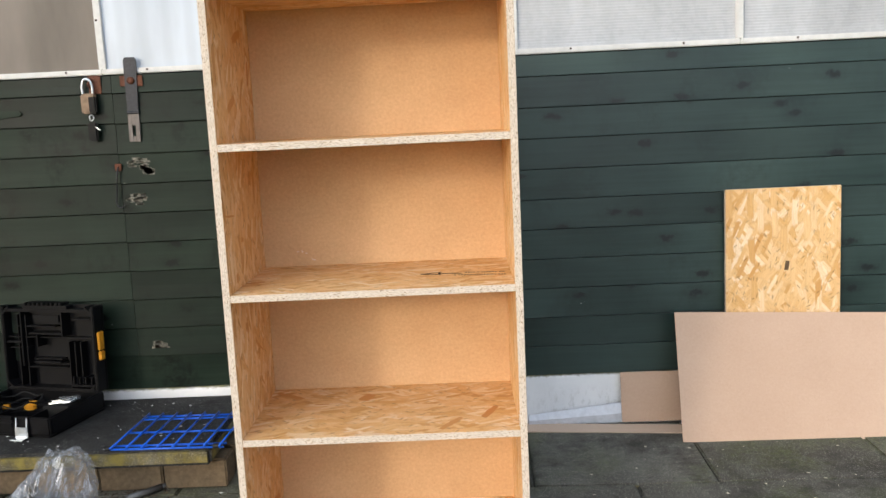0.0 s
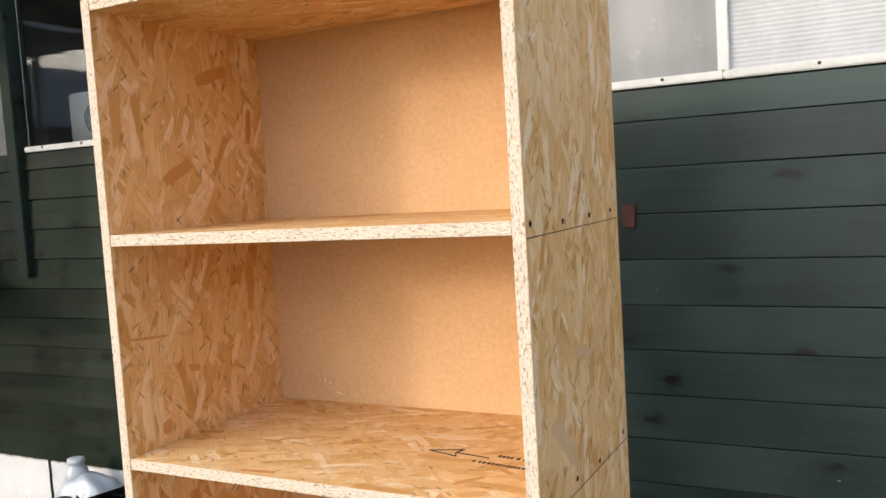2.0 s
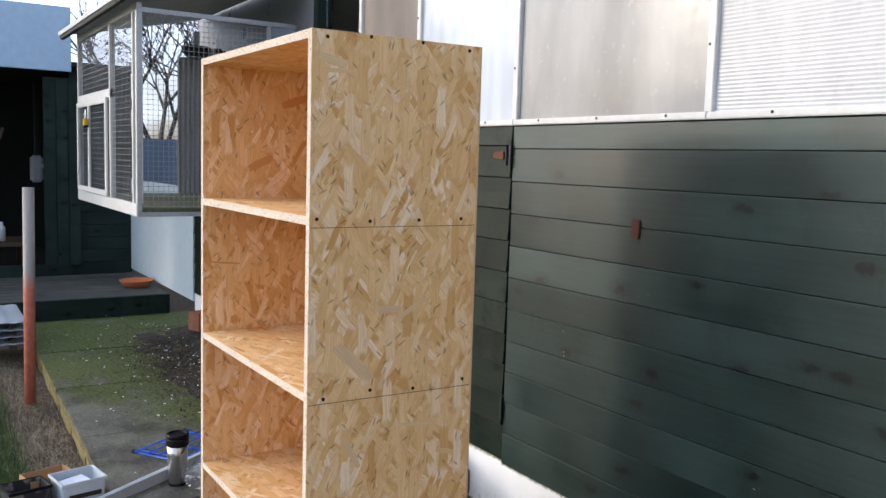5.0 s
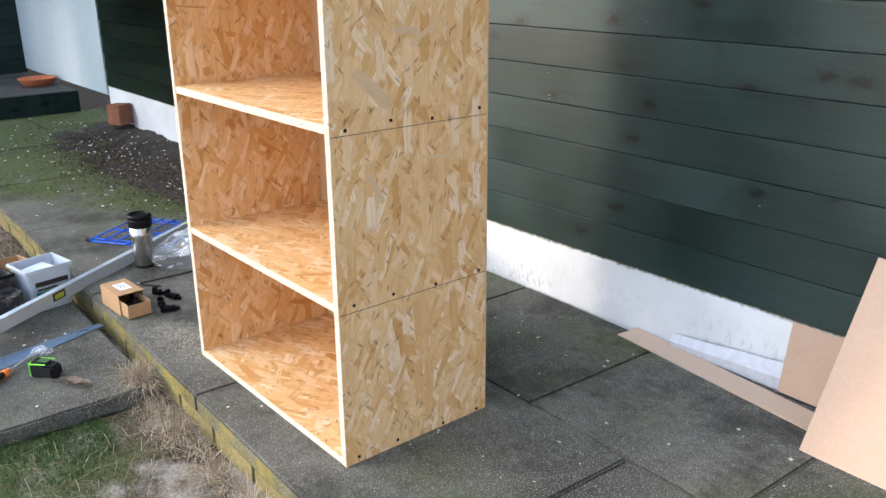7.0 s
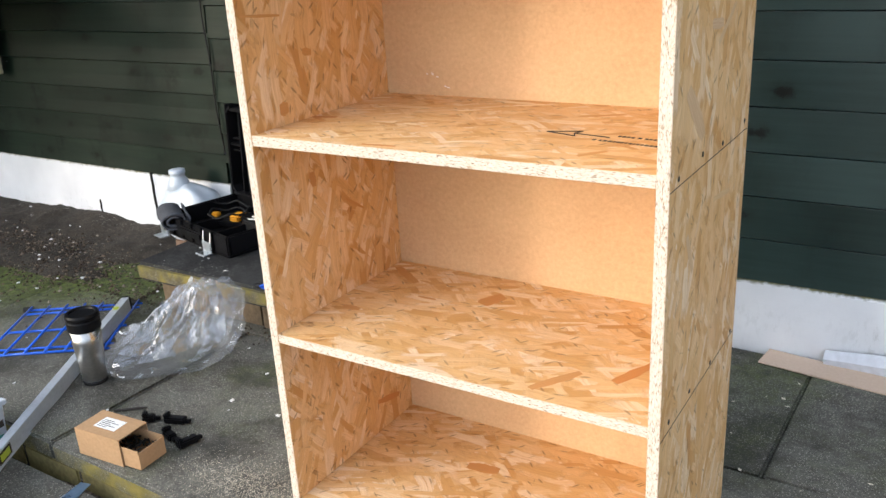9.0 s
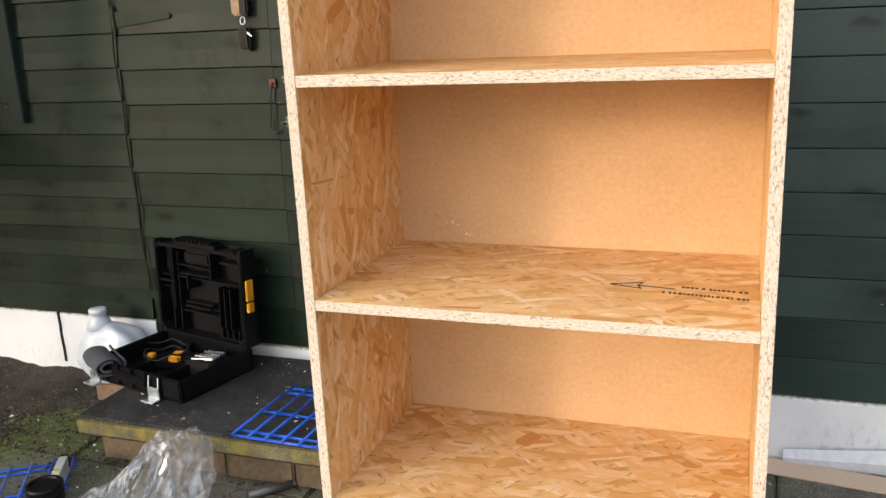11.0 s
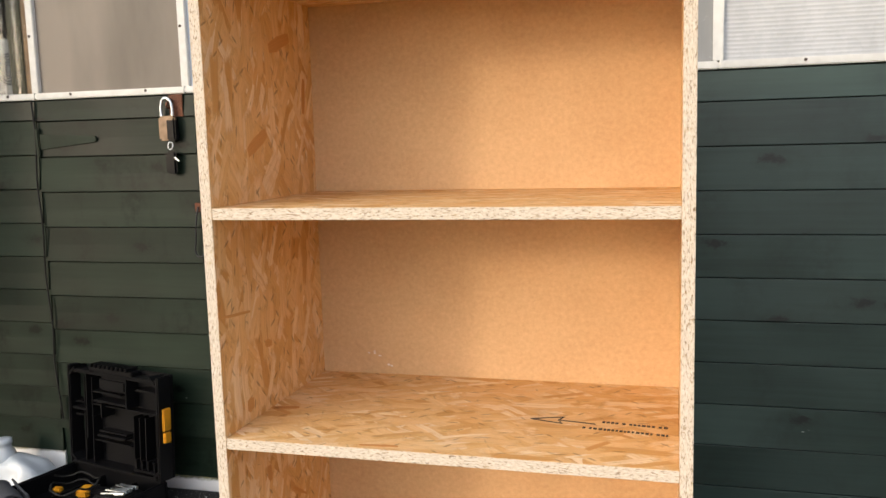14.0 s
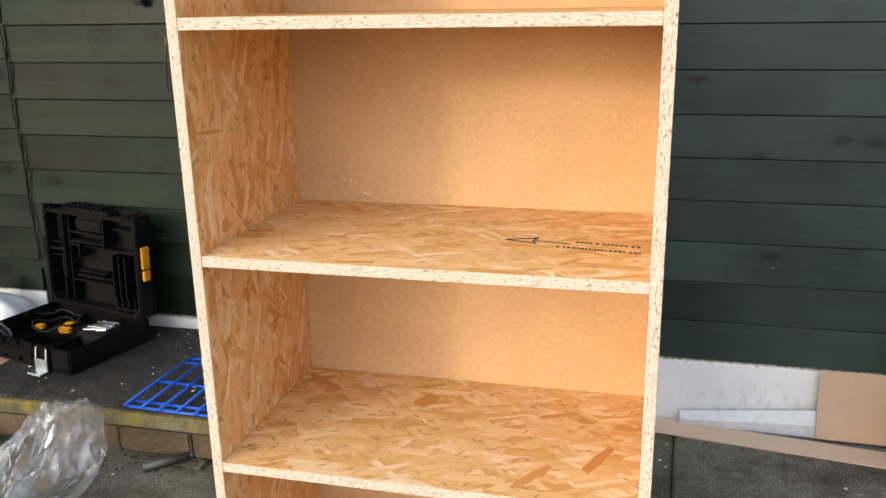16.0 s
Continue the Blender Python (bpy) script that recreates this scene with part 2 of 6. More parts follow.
def concrete(name, dark, light, moss=0.0, edge=False):
    m = Mat(name, 0.85, spec=0.3)
    p = m.pos()
    a, b, c = m.noise(p, 150, 4, 0.85), m.noise(p, 3.2, 6, 0.6), m.noise(p, 26, 6, 0.75)
    v = m.math("ADD", m.math("ADD", m.math("MULTIPLY", a, 0.35), m.math("MULTIPLY", b, 0.40)), m.math("MULTIPLY", c, 0.25))
    col = m.ramp(v, (0.41, dark), (0.59, light))
    rnd = m.node("ObjectInfo", "Random")
    col = m.mix(1.0, col, m.ramp(rnd, (0.0, 0.66), (1.0, 1.0)), "MULTIPLY")
    pits = m.voronoi(p, 130.0)
    col = m.mix(m.math("MULTIPLY", m.step(pits, 0.25, 0.12), 0.5), col, tuple(k * 0.4 for k in dark))
    chips = m.voronoi(p, 85.0)
    col = m.mix(m.math("MULTIPLY", m.step(chips, 0.20, 0.13), m.step(m.noise(p, 9, 3), 0.50, 0.60)), col, (0.36, 0.35, 0.32))
    # fine pale aggregate
    agg = m.voronoi(p, 210.0)
    col = m.mix(m.math("MULTIPLY", m.step(agg, 0.34, 0.20), 0.85), col, tuple(min(1, k * 1.9) for k in light))
    col = m.mix(m.math("MULTIPLY", m.step(m.noise(p, 420, 2), 0.56, 0.66), 0.6), col, tuple(k * 0.35 for k in dark))
    # black lichen patches
    col = m.mix(m.math("MULTIPLY", m.step(m.noise(p, 3.0, 8, 0.72), 0.50, 0.62), 0.72), col, tuple(k * 0.42 for k in dark))
    if moss:
        xyz = m.node("SeparateXYZ", 0, {0: p}).node
        west = m.math("MULTIPLY", m.step(m.math("SUBTRACT", xyz.outputs["X"], m.math("MULTIPLY", m.math("SUBTRACT", xyz.outputs["Y"], 2.5), 2.0)), -1.75, -2.3), m.step(m.noise(p, 2.4, 7, 0.65), 0.31, 0.46))
        damp = m.math("MULTIPLY", m.step(xyz.outputs["Y"], 2.50, 2.66), 0.05)
        faint = m.math("MULTIPLY", m.step(m.math("ADD", m.noise(p, 2.6, 7, 0.65), damp), 0.50, 0.70), 0.50)
        green = m.ramp(m.noise(p, 50, 4), (0.3, (0.018, 0.030, 0.004)), (0.7, (0.120, 0.160, 0.018)))
        col = m.mix(m.math("MULTIPLY", m.math("MAXIMUM", west, faint), moss * 0.85), col, green)
    if edge:
        yl = m.ramp(m.noise(p, 18, 5), (0.3, (0.09, 0.075, 0.02)), (0.7, (0.26, 0.21, 0.055)))
        col = m.mix(m.step(m.noise(p, 9, 6, 0.65), 0.42, 0.60), col, yl)
    m.bump(m.math("ADD", a, m.math("MULTIPLY", c, 0.7)), 0.6, 0.003)
    return m.done(col)


OSB = osb_face()
EDGE_ALONG, EDGE_UP = osb_edge("osb_edge", (0.42, 1.5, 1)), osb_edge("osb_edge_upright", (1.5, 0.42, 1))
BACKBOARD = hardboard("hardboard", (0.50, 0.300, 0.150), (0.71, 0.470, 0.260))
BROWN_BOARD = hardboard("brown_hardboard", (0.46, 0.315, 0.225), (0.54, 0.385, 0.285))
GREEN_WALL = cladding("green_paint", (0.0095, 0.0225, 0.0205), (0.034, 0.062, 0.055), 0.38, 0.10, 0.52)
GREEN_DOOR = cladding("green_door_paint", (0.005, 0.0125, 0.0085), (0.019, 0.033, 0.0215), 0.44, 0.8, 0.16)
GREEN_DARK = cladding("dark_green_paint", (0.012, 0.022, 0.019), (0.025, 0.042, 0.035), spec=0.15)
PAVING = concrete("paving", (0.068, 0.064, 0.052), (0.186, 0.179, 0.152), moss=0.9)
PAVING_EDGE = concrete("mossy_edge", (0.10, 0.09, 0.055), (0.22, 0.20, 0.14), edge=True)
STEP_TOP = concrete("step_concrete", (0.014, 0.014, 0.014), (0.062, 0.061, 0.059))


# ---- mesh helpers ----
def box(bm, x0, x1, y0, y1, z0, z1, mi=0, bevel=0.0):
    """A box between the given planes, with bevelled edges."""
    r = bmesh.ops.create_cube(bm, size=1.0)
    vs = r["verts"]
    for v in vs:
        v.co = ((x0 + x1) / 2 + v.co.x * (x1 - x0), (y0 + y1) / 2 + v.co.y * (y1 - y0), (z0 + z1) / 2 + v.co.z * (z1 - z0))
    faces = {f for v in vs for f in v.link_faces}
    for f in faces:
        f.material_index = mi
    if bevel:
        edges = {e for v in vs for e in v.link_edges}
        bmesh.ops.bevel(bm, geom=list(edges), offset=bevel, segments=2, affect="EDGES", clamp_overlap=True)
    return vs


def block(x0, x1, y0, y1, z0, z1, bevel=0.0):
    bm = bmesh.new()
    box(bm, x0, x1, y0, y1, z0, z1, 0, bevel)
    return bm


def rod(bm, a, b, r, seg=8, r2=None):
    """A round bar from a to b."""
    a, b = Vector(a), Vector(b)
    d = b - a
    m = Matrix.Translation((a + b) / 2) @ d.to_track_quat("Z", "Y").to_matrix().to_4x4()
    return bmesh.ops.create_cone(bm, cap_ends=True, segments=seg, radius1=r, radius2=r if r2 is None else r2, depth=d.length, matrix=m)["verts"]


def lathe(bm, profile, seg=32, at=(0, 0)):
    """A turned shape from (radius, height) pairs, closed at both ends."""
    rings = []
    for r, z in profile:
        rings.append([bm.verts.new((at[0] + r * math.cos(2 * math.pi * i / seg), at[1] + r * math.sin(2 * math.pi * i / seg), z)) for i in range(seg)])
    for a, b in zip(rings, rings[1:]):
        for i in range(seg):
            bm.faces.new((a[i], a[(i + 1) % seg], b[(i + 1) % seg], b[i]))
    bm.faces.new(rings[0][::-1])
    bm.faces.new(rings[-1])


def prism(bm, outline, z0, z1):
    """An upright block over a flat outline."""
    lo = [bm.verts.new((x, y, z0)) for x, y in outline]
    hi = [bm.verts.new((x, y, z1)) for x, y in outline]
    n = len(outline)
    for i in range(n):
        bm.faces.new((lo[i], lo[(i + 1) % n], hi[(i + 1) % n], hi[i]))
    bm.faces.new(lo[::-1])
    bm.faces.new(hi)


def to_mesh(name, bm, mats, smooth=False):
    """The bmesh as a mesh with a UV map in metres, laid flat by each face's main direction."""
    bmesh.ops.recalc_face_normals(bm, faces=bm.faces[:])
    uv = bm.loops.layers.uv.new("UVMap")
    for f in bm.faces:
        n = f.normal
        ax = max(range(3), key=lambda i: abs(n[i]))
        u, v = ((1, 2), (0, 2), (1, 0))[ax]
        for lp in f.loops:
            lp[uv].uv = (lp.vert.co[u] + ax * 3.37, lp.vert.co[v] + ax * 1.71)
        f.smooth = smooth
    me = bpy.data.meshes.new(name)
    bm.to_mesh(me)
    bm.free()
    for m in mats if isinstance(mats, (list, tuple)) else [mats]:
        me.materials.append(m)
    return me


def part(name, bm, material, parent=None, label="", smooth=False, at=None):
    """One mesh object under a thing or a part."""
    ob = new(name, bm if isinstance(bm, bpy.types.Mesh) else to_mesh(name, bm, material, smooth))
    ob.parent = parent
    if at is not None:
        ob.matrix_basis = at
    return tagged(ob, label)


def thing(name, label, category, at=None, group="", kind=""):
    """An empty at a thing's base, to hold its parts."""
    ob = new(name)
    ob.empty_display_size = 0.05
    if at is not None:
        ob.matrix_basis = at
    return tagged(ob, label, category, group, kind)


def solid(name, bm, material, label, category, at=None, smooth=False, kind="", group=""):
    """A thing that is one mesh."""
    return tagged(part(name, bm, material, None, "", smooth, at), label, category, group, kind)


# ---- ground ----
def ground_sheet():
    xs = np.concatenate([[-300, -120, -50, -20, -11], np.arange(-7.5, 3.0, 0.07), [6, 12, 25, 60, 150, 300]])
    ys = np.concatenate([[-300, -120, -50, -20, -8, -3], np.arange(0.0, 2.1, 0.05), [3, 5, 9, 20, 60, 300]])
    verts, faces = [], []
    for y in ys:
        for x in xs:
            z = -0.115
            if -7.6 < x < 3 and 0 <= y < 2.1:
                z += 0.022 * noise.noise((x * 3, y * 3, 0)) + 0.010 * noise.noise((x * 13, y * 13, 2))
            verts.append((x, y, z))
    w = len(xs)
    for j in range(len(ys) - 1):
        for i in range(w - 1):
            faces.append((j * w + i, j * w + i + 1, (j + 1) * w + i + 1, (j + 1) * w + i))
    me = bpy.data.meshes.new("ground")
    me.from_pydata(verts, [], faces)
    m = Mat("soil", 0.95, spec=0.2)
    p = m.pos()
    a, b, c = m.noise(p, 120, 5, 0.7), m.noise(p, 7, 6, 0.6), m.noise(p, 1.6, 5)
    soil = m.ramp(a, (0.36, (0.030, 0.022, 0.015)), (0.5, (0.09, 0.068, 0.048)), (0.66, (0.22, 0.175, 0.125)))
    xyz = m.node("SeparateXYZ", 0, {0: p}).node
    soil = m.mix(m.math("MULTIPLY", m.step(b, 0.46, 0.62), m.step(xyz.outputs["X"], -1.5, -0.9)), soil, m.ramp(a, (0.3, (0.24, 0.215, 0.18)), (0.7, (0.50, 0.465, 0.41))))
    grass = m.ramp(a, (0.3, (0.05, 0.07, 0.02)), (0.5, (0.10, 0.115, 0.045)), (0.7, (0.20, 0.18, 0.09)))
    xyz = m.node("SeparateXYZ", 0, {0: p}).node
    edge = m.math("ADD", xyz.outputs["Y"], m.math("MULTIPLY", m.math("SUBTRACT", b, 0.5), 0.5))
    east = m.math("ADD", xyz.outputs["X"], m.math("MULTIPLY", m.math("SUBTRACT", b, 0.5), 0.6))
    lawn = m.math("MULTIPLY", m.step(edge, 1.80, 1.66), m.step(east, -0.20, -0.42))
    far = m.step(xyz.outputs["Y"], 0.9, 0.3)
    m.bump(a, 0.9, 0.01)
    me.materials.append(m.done(m.mix(m.math("MAXIMUM", lawn, far), soil, grass)))
    tagged(new("ground", me), "bare straw-strewn soil and rough lawn", "ground", kind="structure")


ground_sheet()

# ---- green loft wall ----
WALL_Y = 3.14
SILL = 1.404
PITCH = 0.1133


def board_mesh(length, h, slope=0.0, mat=None):
    """One shiplap board: chamfered foot, scooped head, lying along x from 0."""
    prof = [(0.020, 0.0), (0.0006 - slope, 0.0), (-slope, 0.0010), (-0.35 * slope, h * 0.5), (0.0, h - 0.0008), (0.0004, h), (0.020, h)]
    bm = bmesh.new()
    n = max(1, int(length / 0.6))
    rings = []
    for i in range(n + 1):
        x = length * i / n
        rings.append([bm.verts.new((x, y + 0.0012 * noise.noise((x * 2, z * 5, length)), z)) for y, z in prof])
    k = len(prof)
    for a, b in zip(rings, rings[1:]):
        for i in range(k):
            bm.faces.new((a[i], a[(i + 1) % k], b[(i + 1) % k], b[i]))
    bm.faces.new(rings[0])
    bm.faces.new(rings[-1][::-1])
    return to_mesh("board", bm, mat)


def clad(parent, x0, x1, lines, material, y=WALL_Y, slope=0.0, turn=None):
    """Boards from x0 to x1 between successive heights."""
    cache = {}
    for z0, z1 in zip(lines, lines[1:]):
        h = round(z1 - z0, 4)
        if h not in cache:
            cache[h] = board_mesh(x1 - x0, h - 0.0030, slope, material)
        part("board", cache[h], None, parent, at=(turn or Matrix()) @ pose(x0, y + 0.0015 * noise.noise((z0 * 9, x0, 1)), z0))


def lines(z0, z1, pitch=PITCH):
    """Heights of board joints from z0 to z1, with a shorter board on top."""
    out = [z0]
    while out[-1] + pitch < z1 - 0.02:
        out.append(out[-1] + pitch)
    return out + [z1]


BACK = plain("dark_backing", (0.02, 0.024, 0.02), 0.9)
wall = solid("wall_north", block(-4.45, 3.6, WALL_Y + 0.018, WALL_Y + 0.075, 0.0, SILL), BACK, "dark green timber-clad loft wall", "wall", kind="structure")
clad(wall, -0.632, 3.6, lines(0.191, SILL - 0.002), GREEN_WALL)
clad(wall, -4.45, -1.841, lines(0.256, SILL - 0.002, 0.1085), GREEN_DOOR, slope=0.007)
clad(wall, -1.84, -0.634, [0.20, 0.335], GREEN_DOOR, y=WALL_Y + 0.006)
door_a = tagged(new("door_1"), "left leaf of green boarded loft door", "door", kind="structure")
clad(door_a, -1.8365, -1.2735, [0.335 + 0.1113 * i for i in range(10)] + [SILL - 0.002], GREEN_DOOR, y=WALL_Y - 0.001, slope=0.006)
door_b = tagged(new("door_2"), "right leaf of green boarded loft door", "door", kind="structure")
clad(door_b, -1.2715, -0.6345, [0.333 + 0.1113 * i for i in range(10)] + [SILL - 0.002], GREEN_DOOR, y=WALL_Y - 0.003, slope=0.006)


def plinth(name, x0, x1, z_top, y, step=0.05):
    """A rendered, whitewashed wall foot with a ragged painted top."""
    bm = bmesh.new()
    n = int((x1 - x0) / step)
    rows = []
    for i in range(n + 1):
        x = x0 + (x1 - x0) * i / n
        t = z_top + 0.006 * noise.noise((x * 4, 3, 0)) + 0.003 * noise.noise((x * 19, 1, 0))
        rows.append([bm.verts.new(c) for c in ((x, y, -0.10), (x, y + 0.002 * noise.noise((x * 6, 0, 0)), t - 0.01), (x, y + 0.006, t), (x, y + 0.05, t), (x, y + 0.05, -0.10))])
    for a, b in zip(rows, rows[1:]):
        for i in range(5):
            bm.faces.new((a[i], a[(i + 1) % 5], b[(i + 1) % 5], b[i]))
    bm.faces.new(rows[0])
    bm.faces.new(rows[-1][::-1])
    m = Mat("whitewash", 0.75)
    p = m.pos()
    a, b = m.noise(p, 60, 5, 0.7), m.noise(p, 4, 5)
    col = m.ramp(b, (0.3, (0.68, 0.69, 0.71)), (0.7, (0.83, 0.835, 0.85)))
    xyz = m.node("SeparateXYZ", 0, {0: p}).node
    dirt = m.math("MULTIPLY", m.step(m.noise(m.turn(p, 0, (70, 70, 34)), 1.0, 5, 0.7), 0.52, 0.62), m.math("MULTIPLY", m.step(m.noise(p, 1.7, 3), 0.42, 0.56), m.step(xyz.outputs["Z"], 0.15, 0.02)))
    col = m.mix(m.math("MULTIPLY", dirt, 0.45), col, (0.20, 0.20, 0.17))
    moss = m.math("MULTIPLY", m.step(m.math("ADD", xyz.outputs["Z"], m.math("MULTIPLY", a, 0.020)), z_top - 0.001, z_top + 0.007), 0.95)
    col = m.mix(moss, col, m.ramp(m.noise(p, 30, 3), (0.35, (0.045, 0.04, 0.012)), (0.65, (0.13, 0.12, 0.03))))
    m.bump(a, 0.35, 0.003)
    return solid(name, bm, m.done(col), "whitewashed masonry wall foot, stained", "plinth", kind="structure")


plinth("plinth_east", -0.632, 3.6, 0.191, WALL_Y - 0.001)
west = plinth("plinth_west", -4.45, -1.84, 0.256, WALL_Y - 0.001)
CRACK = plain("crack_shadow", (0.02, 0.018, 0.016), 0.95)
for x, z0, z1, w in ((-2.267, 0.06, 0.252, 0.004), (-2.62, 0.02, 0.10, 0.002), (-2.05, 0.02, 0.09, 0.002)):
    bm = bmesh.new()
    for k in range(6):
        za, zb = z0 + (z1 - z0) * k / 6, z0 + (z1 - z0) * (k + 1) / 6
        dx = 0.004 * noise.noise((k * 1.7, x, 0))
        box(bm, x + dx - w, x + dx + w, WALL_Y - 0.006, WALL_Y + 0.004, za, zb + 0.004)
    part("crack", bm, CRACK, west, "black open crack")
plinth("plinth_door", -1.838, -0.634, 0.200, WALL_Y + 0.001)

# ---- windows over the boards ----
WHITE = plain("white_paint", (0.62, 0.61, 0.59), 0.5, vary=0.10, grain=40, bump=0.15)


def sheet(name, body, rough, rib=0.0, upright=0.0, murk=None, spec=0.3):
    """Weathered plastic glazing; rib: spacing of its level flutes."""
    m = Mat(name, rough, spec=spec)
    p = m.uv()
    a, b = m.noise(m.turn(p, 0, (5, 1.4, 1)), 1.0, 5), m.noise(p, 40, 4)
    lo = tuple(c * 0.72 for c in body)
    col = m.ramp(a, (0.32, murk or lo), (0.64, body))
    xyz = m.node("SeparateXYZ", 0, {0: m.node("TexCoord", "UV")}).node
    if upright:
        w = m.math("SINE", m.math("MULTIPLY", xyz.outputs["X"], 2 * math.pi / upright))
        col = m.mix(m.math("MULTIPLY", m.step(w, -0.2, 0.9), 0.35), col, tuple(c * 0.78 for c in body))
    if rib:
        w = m.math("SINE", m.math("MULTIPLY", xyz.outputs["Y"], 2 * math.pi / rib))
        col = m.mix(m.math("MULTIPLY", m.step(w, 0.2, 1.0), 0.30), col, tuple(c * 0.62 for c in body))
        m.bump(w, 0.25, 0.0012)
    else:
        m.bump(m.noise(p, 3.2, 3), 0.22, 0.02)
    return m.done(col, m.ramp(b, (0.3, rough), (0.7, rough + 0.08)))


PANE_RIB = sheet("fluted_plastic", (0.53, 0.54, 0.56), 0.24, rib=0.0105)
PANE_GREY = sheet("hazy_plastic", (0.30, 0.30, 0.30), 0.20, murk=(0.15, 0.155, 0.16), spec=0.42)
PANE_BROWN = sheet("brown_backed_plastic", (0.25, 0.215, 0.185), 0.42, murk=(0.16, 0.14, 0.12), spec=0.12)
PANE_PALE = sheet("pale_plastic", (0.56, 0.61, 0.68), 0.12, upright=0.085)
GLASS = Mat("clear_glass", 0.03, spec=0.12)
GLASS.b.inputs["Transmission Weight"].default_value = 1.0
GLASS = GLASS.done((0.9, 0.92, 0.93))
WIN_TOP = 2.36
POSTS = [-2.235, -1.832, -1.30, -0.631, 0.216, 1.034, 1.86, 2.70, 3.58]
PANES = [GLASS, PANE_BROWN, PANE_PALE, PANE_GREY, PANE_RIB, PANE_RIB, PANE_RIB, PANE_RIB]
BOLT = plain("rusty_screw", (0.05, 0.035, 0.028), 0.6, 0.6)
LABELS = {id(GLASS): "clear glazed loft window, white frame", id(PANE_BROWN): "brown-backed cloudy plastic loft window", id(PANE_PALE): "pale streaked plastic loft window", id(PANE_GREY): "hazy grey plastic loft window", id(PANE_RIB): "fluted white plastic loft window"}
for i, (a, b, pm) in enumerate(zip(POSTS, POSTS[1:], PANES)):
    win = tagged(new("window_%d" % (i + 1)), LABELS[id(pm)], "window", kind="structure")
    pane = part("pane", block(a + 0.006, b - 0.006, WALL_Y + 0.012, WALL_Y + 0.018, SILL + 0.006, WIN_TOP), pm, win)
    if pm is GLASS:
        pane.visible_shadow = False
    part("window_sill", block(a, b, WALL_Y - 0.006, WALL_Y + 0.06, SILL, SILL + 0.020, 0.003), WHITE, win)
    part("window_post", block(b - 0.013, b + 0.013, WALL_Y - 0.002, WALL_Y + 0.05, SILL + 0.0205, WIN_TOP, 0.002), WHITE, win)
    bm = bmesh.new()
    k = max(2, int((b - a) / 0.28))
    for j in range(k):
        x = a + (j + 0.5) * (b - a) / k
        rod(bm, (x, WALL_Y - 0.008, SILL + 0.013), (x, WALL_Y - 0.0, SILL + 0.013), 0.0045, 6)
    for z in (1.60, 1.85, 2.1):
        rod(bm, (b - 0.004, WALL_Y - 0.004, z), (b - 0.004, WALL_Y + 0.004, z), 0.0045, 6)
    part("screws", bm, BOLT, win)

# green corner post and the rest of the loft, closed behind its windows
solid("wall_post", block(-2.30, -2.245, WALL_Y - 0.03, WALL_Y + 0.05, 0.95, 2.4, 0.003), GREEN_DARK, "dark green timber post on the loft wall", "post", kind="structure")
INSIDE = plain("loft_lining", (0.16, 0.13, 0.10), 0.85)
solid("loft_back_wall", block(-4.37, 3.6, 4.60, 4.68, 0, 2.4), INSIDE, "bare inner back wall of loft", "wall", kind="structure")
solid("loft_floor", block(-4.37, 3.6, WALL_Y + 0.08, 4.6, 0.2, 0.25), INSIDE, "boarded floor inside loft", "floor", kind="structure")
solid("loft_wall_west", block(-4.45, -4.37, WALL_Y + 0.08, 4.68, 0, 2.4), INSIDE, "end wall of loft", "wall", kind="structure")
solid("loft_wall_east", block(3.6, 3.68, WALL_Y, 4.68, 0, 2.4), GREEN_DARK, "end wall of loft", "wall", kind="structure")
solid("roof", block(-4.5, 3.75, WALL_Y - 0.02, 4.75, 2.40, 2.46), plain("roof_felt", (0.05, 0.05, 0.055), 0.9), "felted flat loft roof", "roof", kind="structure")
# upper wall behind the aviary
solid("wall_upper_west", block(-4.45, -2.30, WALL_Y + 0.02, WALL_Y + 0.07, SILL, 2.40), plain("grey_sheet", (0.20, 0.20, 0.21), 0.32), "grey sheeted upper loft wall", "wall", kind="structure")

# ---- paving ----
SLAB_TURN = pose(0.155, 1.905, 0, 0, 0, -1.7)


def slab_mesh(w, d, h, bevel=0.006):
    bm = block(-w / 2, w / 2, 0, d, -h, 0, bevel)
    for f in bm.faces:
        f.material_index = 1 if f.calc_center_median().y < 0.002 and abs(f.normal.y) > 0.5 else 0
    return to_mesh("slab", bm, [PAVING, PAVING_EDGE])


pave = tagged(new("pavement_upper"), "grey concrete paving slabs with moss and lichen", "paving", kind="structure")
row_a, row_b = slab_mesh(0.8945, 0.6575, 0.052), slab_mesh(0.589, 0.550, 0.052)
for i in range(-6, 5):
    x = 0.347 + 0.898 * i
    part("slab", row_a, None, pave, at=SLAB_TURN @ pose(x - 0.449, 0, 0.0015 * math.sin(i * 2.3), 0.15 * math.sin(i * 5), 0.12 * math.cos(i * 3)))
for i in range(-9, 7):
    x = 0.020 + 0.592 * i
    part("slab", row_b, None, pave, at=SLAB_TURN @ pose(x + 0.296, 0.660, -0.001 + 0.0015 * math.sin(i * 1.7), 0.1 * math.sin(i * 4), 0.15 * math.cos(i * 7)))
DIRT = concrete("packed_dirt", (0.03, 0.026, 0.02), (0.075, 0.062, 0.048))
part("bed", block(-5.0, 3.2, 0.012, 1.3, -0.20, -0.045), DIRT, pave, at=SLAB_TURN)
kerb = tagged(new("kerb"), "weathered brown brick course under the slabs", "kerb", kind="structure")
kb = to_mesh("brick", block(-0.108, 0.108, 0.008, 0.11, -0.122, -0.056, 0.004), plain("old_brick", (0.22, 0.18, 0.07), 0.9, vary=0.35, grain=80, bump=0.6))
